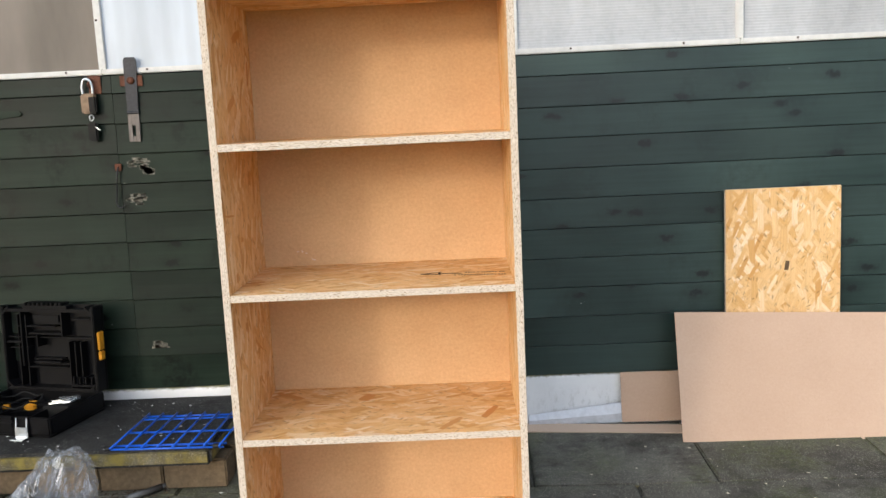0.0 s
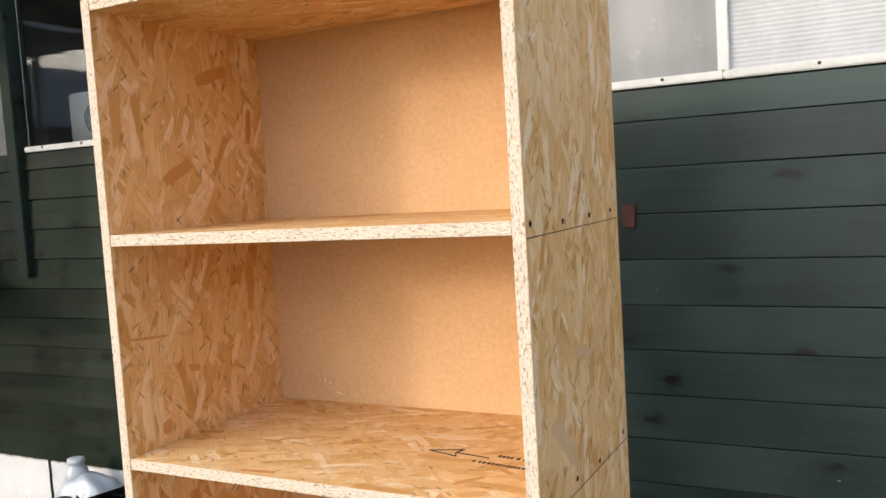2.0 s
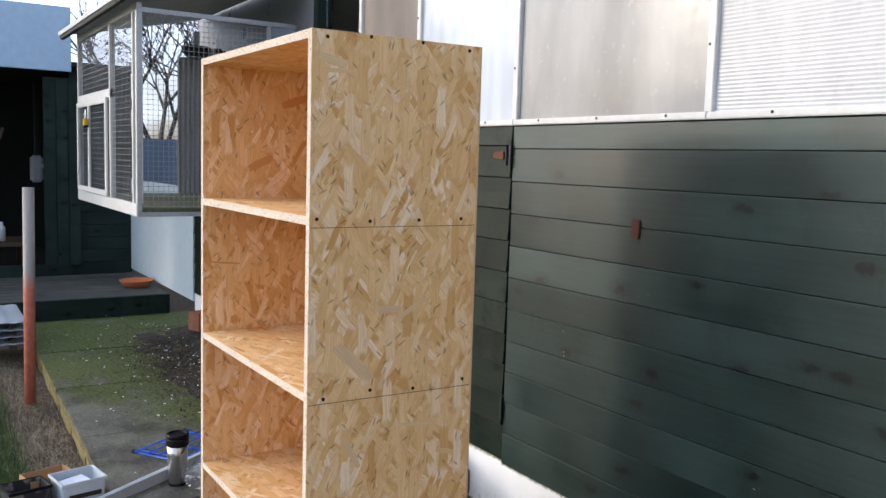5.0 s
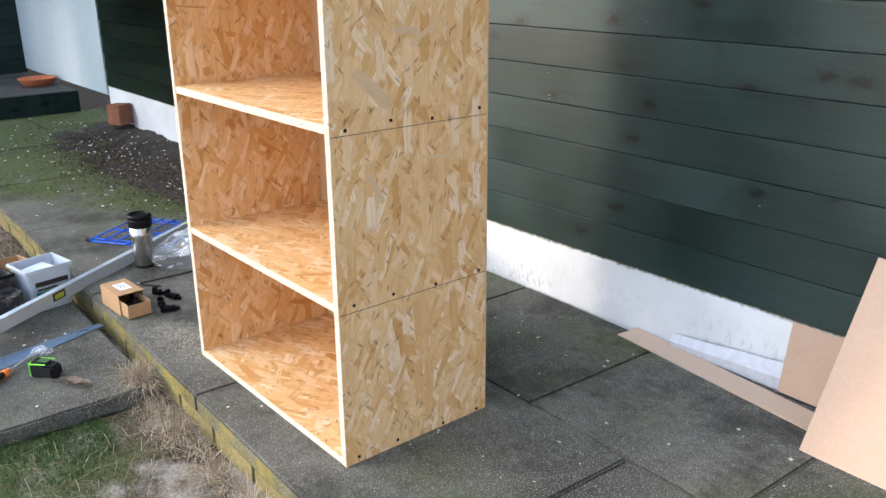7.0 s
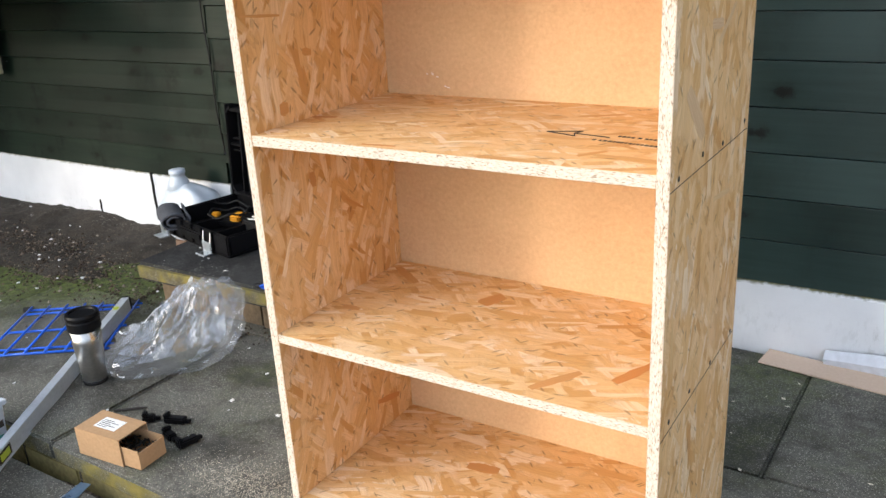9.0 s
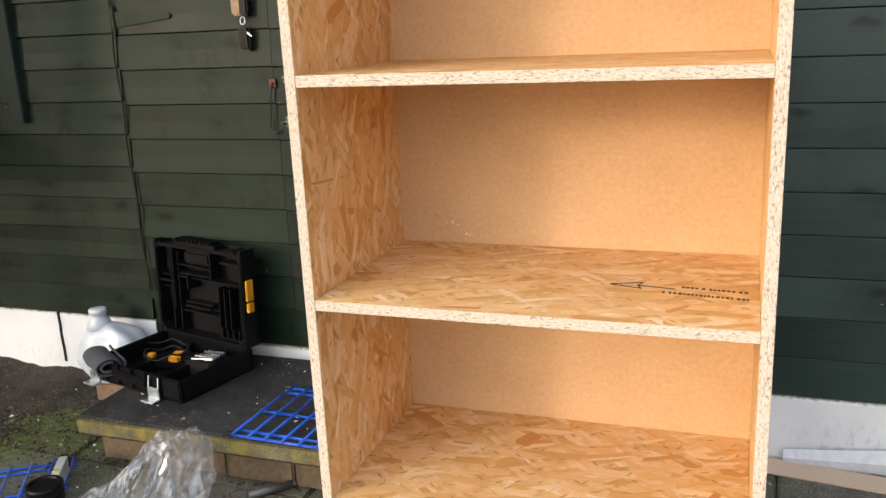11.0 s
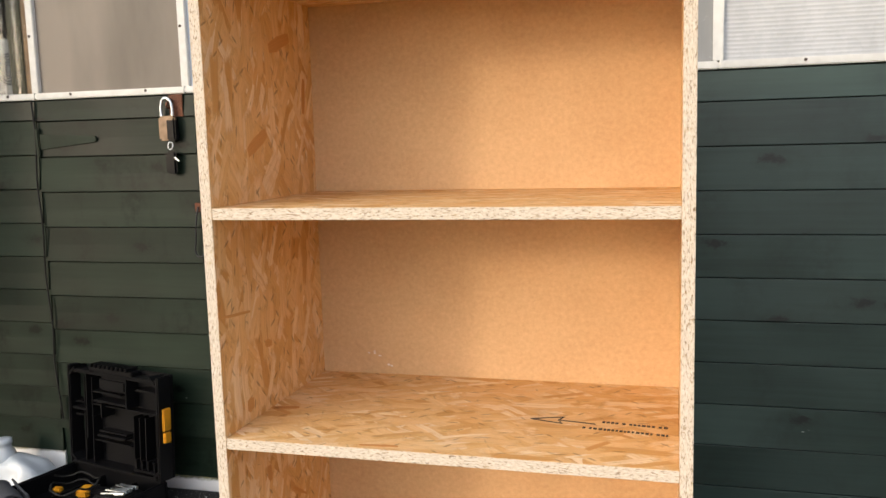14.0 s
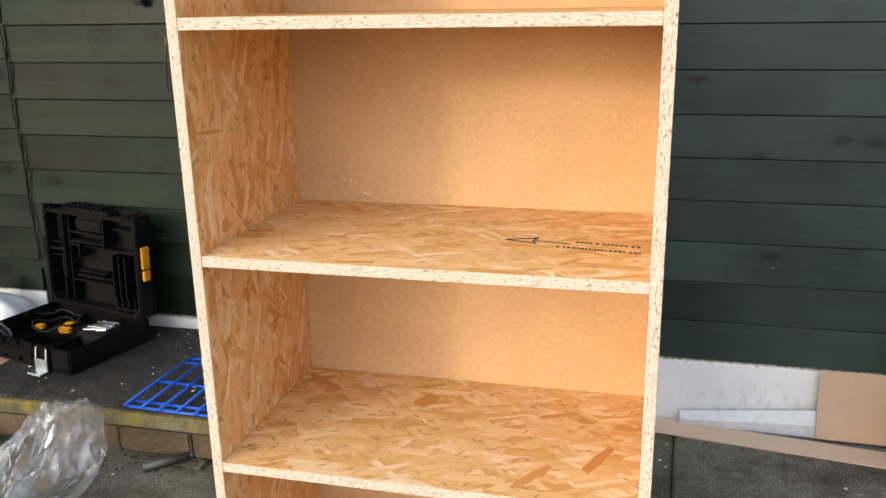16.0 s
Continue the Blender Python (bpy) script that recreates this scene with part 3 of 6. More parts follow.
for i in range(-21, 12):
    part("brick", kb, None, kerb, at=SLAB_TURN @ pose(0.1 + 0.226 * i, 0.003 * math.sin(i * 3.1), 0))
low = tagged(new("pavement_lower"), "lower grey concrete paving slab beside the kerb", "paving", kind="structure")
bm = block(-1.63, -0.675, 1.27, 1.895, -0.112, -0.060, 0.007)
part("slab", bm, PAVING, low, at=pose(0, 0, 0, 0, 0, -1.0))

# ---- bookshelf ----
SX0, SX1, SY0, SY1, SH, T = -0.614, 0.1405, 2.041, 2.461, 1.534, 0.0185


def panel(axis, a, b, name, root, label=""):
    """A sheet of OSB between corners a and b, thin along axis: flakes on its faces, chips on its edges."""
    bm = bmesh.new()
    box(bm, a[0], b[0], a[1], b[1], a[2], b[2], 0, 0.0007)
    bm.normal_update()
    for f in bm.faces:
        f.material_index = 0 if abs(f.normal["xyz".index(axis)]) > 0.5 else 1
    return part(name, bm, [OSB, EDGE_ALONG if axis == "z" else EDGE_UP], root, label)


shelf = thing("bookshelf", "tall open OSB bookcase with hardboard back", "bookcase", pose((SX0 + SX1) / 2, SY0, 0.0))
W, D = SX1 - SX0, SY1 - SY0
side_l = panel("x", (-W / 2, 0, 0), (-W / 2 + T, D - 0.004, SH), "side_panel", shelf)
side_r = panel("x", (W / 2 - T, 0, 0), (W / 2, D - 0.004, SH), "side_panel", shelf)
inner = W / 2 - T - 0.0003
panel("z", (-inner, 0.0004, SH - T), (inner, D - 0.004, SH - 0.0004), "top_panel", shelf)
bottom = panel("z", (-inner, 0.0004, 0.0005), (inner, D - 0.004, T), "bottom_panel", shelf)
SHELF_Z = (0.382, 0.763, 1.141)
boards = [panel("z", (-inner, 0.0006, z - T / 2), (inner, D - 0.004, z + T / 2), "shelf", shelf) for z in SHELF_Z]
part("back_panel", block(-W / 2, W / 2, D - 0.004, D, 0.001, SH, 0.0004), BACKBOARD, shelf, "brown hardboard back")


def strand_wood(name, *tones):
    """Single broad wood flakes; the tone differs from flake to flake."""
    m = Mat(name, 0.6, spec=0.25)
    tone = m.ramp(m.node("ObjectInfo", "Random"), *((i / (len(tones) - 1), t) for i, t in enumerate(tones)))
    g = m.noise(m.turn(m.node("TexCoord", "UV"), 0, (420, 18, 1)), 1.0, 3, 0.6)
    m.bump(g, 0.3, 0.0006)
    return m.done(m.mix(m.math("MULTIPLY", m.step(g, 0.62, 0.36), 0.35), tone, (0.42, 0.21, 0.08)))


STRAND = strand_wood("ochre_strand", (0.72, 0.47, 0.21), (0.74, 0.53, 0.29), (0.66, 0.46, 0.28))
STRAND_RED = strand_wood("red_brown_strand", (0.58, 0.25, 0.075), (0.64, 0.33, 0.11), (0.60, 0.30, 0.11))
rng = random.Random(4)


def strand(panel_ob, at, length, width, seed, material=STRAND):
    """A ragged flake pressed flush into the face at at, lying along its x, facing z."""
    r = random.Random(seed)
    bm = bmesh.new()
    n, top, low = 6, [], []
    for i in range(n + 1):
        x = -length / 2 + length * i / n
        taper = 0.55 + 0.45 * math.sin(math.pi * (i + 0.6) / (n + 1.2))
        top.append((x + r.uniform(-0.1, 0.1) * width, width / 2 * taper * r.uniform(0.8, 1.1)))
        low.append((x + r.uniform(-0.1, 0.1) * width, -width / 2 * taper * r.uniform(0.8, 1.1)))
    prism(bm, low + top[::-1], -0.0006, 0.00025)
    me = to_mesh("strand", bm, material)
    ob = new("strand", me)
    ob.parent = panel_ob
    ob.matrix_basis = at
    return tagged(ob)


OUTER = [(0.247, 0.94, 29, 0.102, 0.012), (0.194, 0.944, -3, 0.058, 0.018), (0.27, 0.672, -7, 0.097, 0.011), (0.35, 0.596, -15, 0.05, 0.014), (0.107, 0.832, -44, 0.116, 0.03), (0.361, 0.783, 59, 0.084, 0.007), (0.049, 1.473, -11, 0.065, 0.022), (0.059, 1.453, 1, 0.074, 0.01), (0.033, 0.988, 73, 0.034, 0.016), (0.107, 0.628, -62, 0.076, 0.016), (0.038, 0.511, -87, 0.091, 0.01)]
INNER = [(0.273, 1.433, 19, 0.087, 0.026), (0.167, 1.252, 26, 0.076, 0.026), (0.059, 0.967, -5, 0.096, 0.006), (0.371, 1.34, 83, 0.067, 0.016), (0.267, 0.571, -32, 0.068, 0.007), (0.326, 0.083, -14, 0.084, 0.016), (0.147, 0.655, -84, 0.031, 0.018), (0.091, 0.802, 0, 0.021, 0.026), (0.168, 0.892, -11, 0.026, 0.016)]
FLAT = [(-1, -0.076, 0.264, 9, 0.071, 0.03), (0, -0.3, 0.349, -35, 0.107, 0.022), (0, -0.066, 0.306, 69, 0.06, 0.04), (0, 0.181, 0.068, 57, 0.1, 0.02), (0, 0.287, 0.147, 66, 0.094, 0.022), (0, -0.305, 0.158, 0, 0.042, 0.018), (1, -0.329, 0.17, 11, 0.042, 0.016), (1, -0.1, 0.017, 4, 0.064, 0.01), (1, 0.237, 0.079, 53, 0.051, 0.014), (1, -0.336, 0.155, -33, 0.068, 0.012), (0, -0.192, 0.262, 1, 0.042, 0.008)]
SCUFFS = [(-0.248, 0.4155, 0.816, 0.009), (-0.214, 0.4155, 0.791, 0.004)]
# broad dark flakes: on the outer side and the inner side (y, z, degrees up from +y), and on the boards (x, y, degrees)
for k, (y, z, a, ln, w) in enumerate(OUTER):
    strand(side_r, Matrix(((0, 0, 1, W / 2), (1, 0, 0, y), (0, 1, 0, z), (0, 0, 0, 1))) @ pose(0, 0, 0, 0, 0, a), ln, w, 20 + k)
for k, (y, z, a, ln, w) in enumerate(INNER):
    strand(side_l, Matrix(((0, 0, 1, -W / 2 + T), (1, 0, 0, y), (0, 1, 0, z), (0, 0, 0, 1))) @ pose(0, 0, 0, 0, 0, a), ln, w, 40 + k, STRAND_RED)
for k, (b, x, y, a, ln, w) in enumerate(FLAT):
    top = boards[b] if b >= 0 else bottom
    strand(top, pose(x, y, (SHELF_Z[b] + T / 2) if b >= 0 else T, 0, 0, a), ln, w, 60 + k, STRAND_RED)
SCUFF = plain("pale_scuff", (0.80, 0.74, 0.68), 0.7, vary=0.1)
for x, y, z, w in SCUFFS:
    bm = bmesh.new()
    for _ in range(9):
        cx, cz, q = rng.gauss(0, w), rng.gauss(0, w * 0.35), rng.uniform(0.0006, 0.0018)
        box(bm, cx - q * 1.5, cx + q * 1.5, -0.0003, 0.0002, cz - q * 0.5, cz + q * 0.5)
    part("scuff", bm, SCUFF, shelf, "pale scuff on the hardboard", at=pose(x, y, z, 0, 14, 0))
for z in (SHELF_Z[1] + 0.034, SHELF_Z[0] + 0.030):
    bm = bmesh.new()
    for _ in range(16):
        cy, cz, q = rng.gauss(0, 0.006), rng.gauss(0, 0.010), rng.uniform(0.0015, 0.004)
        box(bm, -0.0003, 0.0002, cy - q, cy + q, cz - q, cz + q)
    part("filler_smear", bm, SCUFF, shelf, "dab of pale filler", at=pose(W / 2 - T - 0.0002, 0.022, z))
PENCIL = plain("pencil_mark", (0.10, 0.075, 0.055), 0.8)
SCREW = plain("black_screw", (0.02, 0.018, 0.016), 0.4, 0.7)
sm = bmesh.new()
rod(sm, (-0.0005, 0, 0), (0.0007, 0, 0), 0.0042, 10)
screw_mesh = to_mesh("screw", sm, SCREW)
for z in (T / 2 + 0.004, *SHELF_Z, SH - T / 2):
    for y in (0.028, 0.14, 0.27, 0.385):
        for sx in (-1, 1):
            part("screw", screw_mesh, None, shelf, at=pose(sx * W / 2, y + rng.uniform(-0.012, 0.012), z + rng.uniform(-0.006, 0.006)))
    if T < z < SH - 0.05:
        for sx in (-1, 1):
            part("pencil_line", block(-0.0004, 0.0004, 0.001, D - 0.006, -0.0007, 0.0007), PENCIL, shelf, at=pose(sx * W / 2, 0, z - 0.014, 0.6 * rng.uniform(-1, 1)))
# printed arrow and a mark that cannot be read, on the middle shelf
INK = plain("black_ink", (0.03, 0.024, 0.02), 0.7)
bm = bmesh.new()
zt = SHELF_Z[1] + T / 2 + 0.0004
for (xa, ya), (xb, yb) in (((0.115, 0.187), (0.17, 0.205)), ((0.115, 0.187), (0.17, 0.172)), ((0.17, 0.205), (0.162, 0.188)), ((0.17, 0.172), (0.162, 0.188)), ((0.162, 0.188), (0.225, 0.178))):
    rod(bm, (xa, ya, zt), (xb, yb, zt), 0.0011, 4)
for row, (y, x0, x1) in enumerate(((0.196, 0.235, 0.345), (0.160, 0.205, 0.345))):
    x = x0
    while x < x1:
        w = rng.uniform(0.003, 0.0065)
        box(bm, x, x + w, y - 0.004 - (x - 0.2) * 0.12, y + 0.004 - (x - 0.2) * 0.12, zt - 0.0006, zt + 0.0001)
        x += w + rng.choice((0.002, 0.002, 0.0025, 0.006))
part("printed_mark", bm, INK, shelf, "black printed arrow and mark")

# ---- boards and sheets by the wall ----
off = thing("osb_offcut", "upright OSB offcut leaning on the green wall", "wood panel", pose(1.186, 3.092, 0.001, 0, 0, 0) @ pose(0, 0, 0, -1.6))
panel("y", (-0.212, -0.009, 0), (0.212, 0.009, 0.877), "sheet", off)
part("knot", block(-0.075, -0.06, -0.0098, -0.0085, 0.565, 0.60, 0.0003), plain("dark_strand", (0.10, 0.06, 0.03), 0.7), off, "dark brown bark strand", at=pose(0, 0, 0, 0, 8, 0))
solid("brown_sheet", block(0, 1.22, -0.002, 0.002, 0, 0.475, 0.0008), BROWN_BOARD, "large plain brown hardboard sheet leaning upright", "hardboard sheet", pose(0.755, 2.880, 0.001, 0, 0, -1.0) @ pose(0, 0, 0, -25.0) @ pose(0, 0, 0, 0, 2.2, 0))
solid("small_brown_sheet", block(0, 0.30, -0.002, 0.002, 0, 0.19, 0.0008), BROWN_BOARD, "small brown hardboard offcut leaning on white plinth", "hardboard sheet", pose(0.578, 3.090, 0.006, 0, 0, -1.5) @ pose(0, 0, 0, -10))
solid("hardboard_strip", block(0, 0.95, 0, 0.086, 0, 0.004, 0.0008), hardboard("pale_hardboard", (0.50, 0.375, 0.28), (0.60, 0.46, 0.35)), "narrow brown hardboard strip lying on paving", "hardboard strip", pose(0.078, 3.052, 0.0005, 0, 0, -7.2))
PVC = plain("white_plastic", (0.78, 0.79, 0.82), 0.35, vary=0.06)
bm = bmesh.new()
rings = []
for i in range(25):
    x = 0.56 * i / 24
    h = 0.036 + 0.042 * min(1, i / 16)
    rings.append([bm.verts.new((x, y + 0.0008 * math.sin(i * 0.9), z)) for y, z in ((0, 0), (-0.004, h * 0.5), (0.012, h), (0.018, h - 0.002), (0.006, h * 0.5), (0.010, 0))])
for a, b in zip(rings, rings[1:]):
    for i in range(6):
        bm.faces.new((a[i], a[(i + 1) % 6], b[(i + 1) % 6], b[i]))
bm.faces.new(rings[0][::-1])
bm.faces.new(rings[-1])
solid("plastic_strip", bm, plain("bluish_film_roll", (0.60, 0.62, 0.67), 0.4, vary=0.12), "bluish white plastic strip standing against the plinth", "plastic strip", pose(0.225, 3.108, 0.001, 0, 0, -1.0))

# ---- concrete step with its bricks ----
step = tagged(new("step"), "concrete slab step on bricks, mossy front edge", "step", kind="structure")
bm = block(-1.718, -0.855, 2.583, 3.135, 0.103, 0.165, 0.012)
for f in bm.faces:
    f.material_index = 1 if f.calc_center_median().y < 2.590 or f.calc_center_median().x > -0.859 else 0
for v in bm.verts:
    if v.co.y < 2.61:
        v.co.y += 0.006 * noise.noise(v.co * 9)
part("tread", bm, [STEP_TOP, PAVING_EDGE], step, at=pose(0, 0, 0))
sb = to_mesh("brick", block(-0.106, 0.106, 0, 0.10, 0, 0.098, 0.005), plain("buff_brick", (0.13, 0.095, 0.058), 0.9, vary=0.3, grain=70, bump=0.6))
for i in range(4):
    part("brick", sb, None, step, at=pose(-1.58 + 0.2165 * i, 2.645 + 0.004 * math.sin(i * 2), 0.003))
for i in range(2):
    part("brick", sb, None, step, at=pose(-0.93, 2.88 + 0.2165 * i, 0.003, 0, 0, -90))

# ---- tool case ----
BLACK = plain("black_plastic", (0.005, 0.005, 0.006), 0.42, vary=0.2, grain=200, bump=0.15, spec=0.15)
YELLOW = plain("yellow_plastic", (0.60, 0.27, 0.012), 0.45)
STEEL = plain("zinc_steel", (0.62, 0.66, 0.70), 0.3, 0.9)
RUBBER = plain("black_rubber", (0.010, 0.010, 0.010), 0.6, spec=0.25)


def open_tray(w, d, h, t, bevel):
    """A tray with walls of thickness t and a floor."""
    bm = bmesh.new()
    box(bm, -w / 2, w / 2, 0, d, 0, t, 0, bevel)
    box(bm, -w / 2, w / 2, 0, t, t * 0.6, h, 0, bevel)
    box(bm, -w / 2, w / 2, d - t, d, t * 0.6, h, 0, bevel)
    box(bm, -w / 2, -w / 2 + t, t * 0.9, d - t * 0.9, t * 0.6, h - 0.0006, 0, bevel)
    box(bm, w / 2 - t, w / 2, t * 0.9, d - t * 0.9, t * 0.6, h - 0.0006, 0, bevel)
    return bm


case = thing("tool_case", "open black plastic power-tool case with yellow latch", "tool case", pose(-1.645, 2.772, 0.166, 0, 0, -14) @ Matrix.Diagonal((1.08, 1, 1, 1)))
bm = open_tray(0.385, 0.30, 0.072, 0.012, 0.004)
for i in range(5):
    box(bm, -0.15 + 0.06 * i, -0.12 + 0.06 * i, -0.008, 0.001, 0.012, 0.075, 0, 0.002)
box(bm, -0.06, 0.07, -0.018, 0.0, 0.03, 0.06, 0, 0.006)
for a, b in ((-0.06, 0.0), (0.07, 0.0)):
    box(bm, a, a + 0.006, 0.012, 0.29, 0.012, 0.050)
part("tray", bm, BLACK, case)
lid_at = pose(0, 0.272, 0.074, -3) @ Matrix.Diagonal((0.96, 0.95, 0.92, 1))
bm = bmesh.new()
box(bm, -0.198, 0.198, 0.055, 0.067, 0.0, 0.35, 0, 0.003)
lid = part("lid", bm, BLACK, case, at=lid_at)
for x0, x1, y0, z0, z1 in ((-0.198, -0.186, 0.0, 0.0, 0.35), (0.186, 0.198, 0.0, 0.0, 0.35), (-0.186, 0.186, 0.0, 0.0, 0.012), (-0.186, 0.186, 0.004, 0.325, 0.338)):
    part("lid_wall", block(x0, x1, y0, 0.0555, z0, z1, 0.003), BLACK, lid)
for x in (-0.14, -0.105, 0.075, 0.10, 0.125):
    part("rib", block(x - 0.002, x + 0.002, 0.018, 0.056, 0.012, 0.20 if x > 0 else 0.31), BLACK, lid)
for z, x0, x1 in ((0.09, -0.10, 0.06), (0.125, -0.08, 0.04), (0.215, -0.186, 0.186), (0.26, -0.14, 0.02), (0.17, -0.186, -0.10), (0.05, 0.08, 0.186)):
    part("rib", block(x0, x1, 0.020, 0.056, z, z + 0.005), BLACK, lid)
part("recess", block(-0.07, 0.055, 0.010, 0.055, 0.272, 0.322, 0.010), BLACK, lid)
for z, x0, x1, y0 in ((0.112, -0.075, 0.045, 0.006), (0.232, -0.085, 0.055, 0.004), (0.02, 0.085, 0.18, 0.002), (0.195, -0.182, -0.115, 0.004), (0.292, 0.10, 0.182, 0.004)):
    part("ledge", block(x0, x1, y0, 0.056, z, z + 0.008, 0.002), BLACK, lid)
for x, z0, z1 in ((0.095, 0.03, 0.06), (0.12, 0.03, 0.06), (0.145, 0.03, 0.06), (0.17, 0.03, 0.06), (-0.05, 0.18, 0.23), (0.06, 0.225, 0.33), (-0.115, 0.10, 0.33)):
    part("rib", block(x - 0.0025, x + 0.0025, 0.004, 0.056, z0, z1), BLACK, lid)
for sx in (-1, 1):
    for z in (0.0, 0.35):
        bm = bmesh.new()
        o = 0.035 if z == 0 else -0.035
        prism(bm, [(sx * 0.1975, z + o), (sx * (0.1975 - 0.035), z), (sx * (0.1975 - 0.035), z + o * 0.30), (sx * (0.1975 - 0.010), z + o)], -0.056, -0.001)
        part("corner", bm, BLACK, lid, at=pose(0, 0, 0, 90))
bm = bmesh.new()
box(bm, -0.105, 0.085, 0.006, 0.05, 0.338, 0.352, 0, 0.003)
handle = part("handle", bm, BLACK, lid, "ribbed black handle")
for i in range(9):
    box(bm := bmesh.new(), -0.095 + 0.019 * i, -0.085 + 0.019 * i, 0.0, 0.052, 0.3522, 0.364, 0, 0.002)
    part("grip_rib", bm, BLACK, lid)
bm = bmesh.new()
box(bm, 0.199, 0.210, 0.014, 0.042, 0.130, 0.165, 0, 0.003)
box(bm, 0.199, 0.208, 0.012, 0.044, 0.170, 0.245, 0, 0.003)
part("latch", bm, YELLOW, lid, "yellow plastic side latch")
for x in (-0.165, 0.095):
    bm = bmesh.new()
    box(bm, x - 0.024, x + 0.024, -0.016, -0.010, 0.004, 0.040, 0, 0.002)
    box(bm, x - 0.026, x + 0.026, -0.044, -0.010, 0.001, 0.006, 0, 0.002)
    rod(bm, (x - 0.02, -0.012, 0.035), (x - 0.02, -0.006, 0.072), 0.003, 6)
    rod(bm, (x + 0.02, -0.012, 0.035), (x + 0.02, -0.006, 0.072), 0.003, 6)
    part("catch", bm, STEEL, case, "bright metal catch hanging open")

CASE_AT = pose(-1.645, 2.772, 0.166, 0, 0, -14)


def hose(points, r, seg=8):
    """A bent round cable through the points."""
    cu = bpy.data.curves.new("cable", "CURVE")
    cu.dimensions, cu.bevel_depth, cu.bevel_resolution, cu.resolution_u = "3D", r, 2, 6
    sp = cu.splines.new("BEZIER")
    sp.bezier_points.add(len(points) - 1)
    for bp, p in zip(sp.bezier_points, points):
        bp.co, bp.handle_left_type, bp.handle_right_type = p, "AUTO", "AUTO"
    ob = bpy.data.objects.new("tmp", cu)
    me = bpy.data.meshes.new_from_object(ob)
    bpy.data.objects.remove(ob)
    me.uv_layers.new(name="UVMap")
    return me


jig = thing("power_tool", "black and yellow corded power tool in the case", "power tool", CASE_AT @ pose(-0.02, 0.17, 0.012, 0, 0, 25) @ Matrix.Diagonal((0.9, 0.9, 0.62, 1)))
bm = bmesh.new()
box(bm, -0.11, 0.09, -0.03, 0.03, 0, 0.055, 0, 0.014)
box(bm, -0.02, 0.10, -0.026, 0.026, 0.05, 0.075, 0, 0.012)
part("housing", bm, BLACK, jig)
bm = bmesh.new()
box(bm, -0.01, 0.035, -0.0315, 0.0315, 0.040, 0.078, 0, 0.008)
part("grip", bm, YELLOW, jig, "yellow housing band")
bm = bmesh.new()
box(bm, -0.10, -0.07, -0.012, 0.012, 0.055, 0.078, 0, 0.004)
part("button", bm, YELLOW, jig, "yellow button")
pts = [(0.08 * math.cos(a) * (1 + 0.1 * math.sin(3 * a)), 0.07 * math.sin(a), 0.05 + 0.006 * a + 0.01 * math.sin(5 * a)) for a in np.linspace(0, 9, 26)]
me = hose(pts, 0.0042)
me.materials.append(RUBBER)
part("cable", me, None, jig, "coiled black cable", at=pose(-0.03, 0.0, 0.01))
bits = thing("drill_bits", "loose silver drill bits in the tool case", "drill bits", CASE_AT @ pose(0.11, 0.19, 0.014))
for i in range(5):
    bm = bmesh.new()
    rod(bm, (-0.03, 0.018 * i - 0.03, 0.05 + 0.004 * (i % 2)), (0.035, 0.012 * i - 0.02, 0.058), 0.0038, 7)
    rod(bm, (0.02, 0.014 * i - 0.024, 0.055), (0.05, 0.012 * i - 0.014, 0.057), 0.006, 7)
    part("bit", bm, STEEL, bits)
part("holder", block(-0.05, 0.06, -0.045, 0.05, 0, 0.046, 0.004), RUBBER, bits)

# folded grey cloth: a rolled strip
bm = bmesh.new()
prof = []
for i in range(44):
    a = i / 43 * 4.2 * math.pi
    r = 0.012 + 0.026 * i / 43
    prof.append((r * math.cos(a) * 1.35, r * math.sin(a) * 0.85))
rings = []
for j in range(9):
    y = -0.075 + 0.15 * j / 8
    rings.append([bm.verts.new((x + 0.004 * noise.noise((x * 30, y * 20, 1)), y, 0.040 + z + 0.005 * noise.noise((x * 25, y * 25, 5)))) for x, z in prof])
for a, b in zip(rings, rings[1:]):
    for i in range(len(prof) - 1):
        bm.faces.new((a[i], a[i + 1], b[i + 1], b[i]))
cloth = solid("grey_cloth", bm, plain("grey_wool", (0.065, 0.068, 0.078), 0.95, vary=0.3, grain=300, bump=0.6), "grey rolled cloth lying on the tool case", "cloth", CASE_AT @ pose(-0.178, 0.02, 0.022, 0, 0, 70), smooth=True)
md = cloth.modifiers.new("thick", "SOLIDIFY")
md.thickness, md.offset = 0.006, 0

# white jug
m = Mat("milky_plastic", 0.3)
m.b.inputs["Transmission Weight"].default_value = 0.08
MILKY = m.done(m.ramp(m.noise(m.uv(), 8, 3), (0.3, (0.48, 0.54, 0.60)), (0.7, (0.62, 0.67, 0.73))))
jug = thing("plastic_jug", "translucent white plastic jug by the plinth", "jug", pose(-1.93, 3.04, 0.068, 0, 0, 12))
bm = bmesh.new()
bmesh.ops.create_icosphere(bm, subdivisions=4, radius=1.0)
for v in bm.verts:
    d = v.co.copy()
    k = max(abs(d.x), abs(d.y), abs(d.z)) ** -0.45
    x, y, z = d.x * 0.13 * k, d.y * 0.075 * k, 0.10 + d.z * 0.105 * k
    if z > 0.11:
        f = (z - 0.11) / 0.12
        x, y = -0.035 * f + x * (1 - 0.42 * f), y * (1 - 0.35 * f)
    w = noise.noise_vector(Vector((x, y, z)) * 14) * 0.018 + noise.noise_vector(Vector((x, y, z)) * 34) * 0.004
    v.co = (x + w.x, y + w.y, max(0.0, z + w.z))
part("body", bm, MILKY, jug, smooth=True)
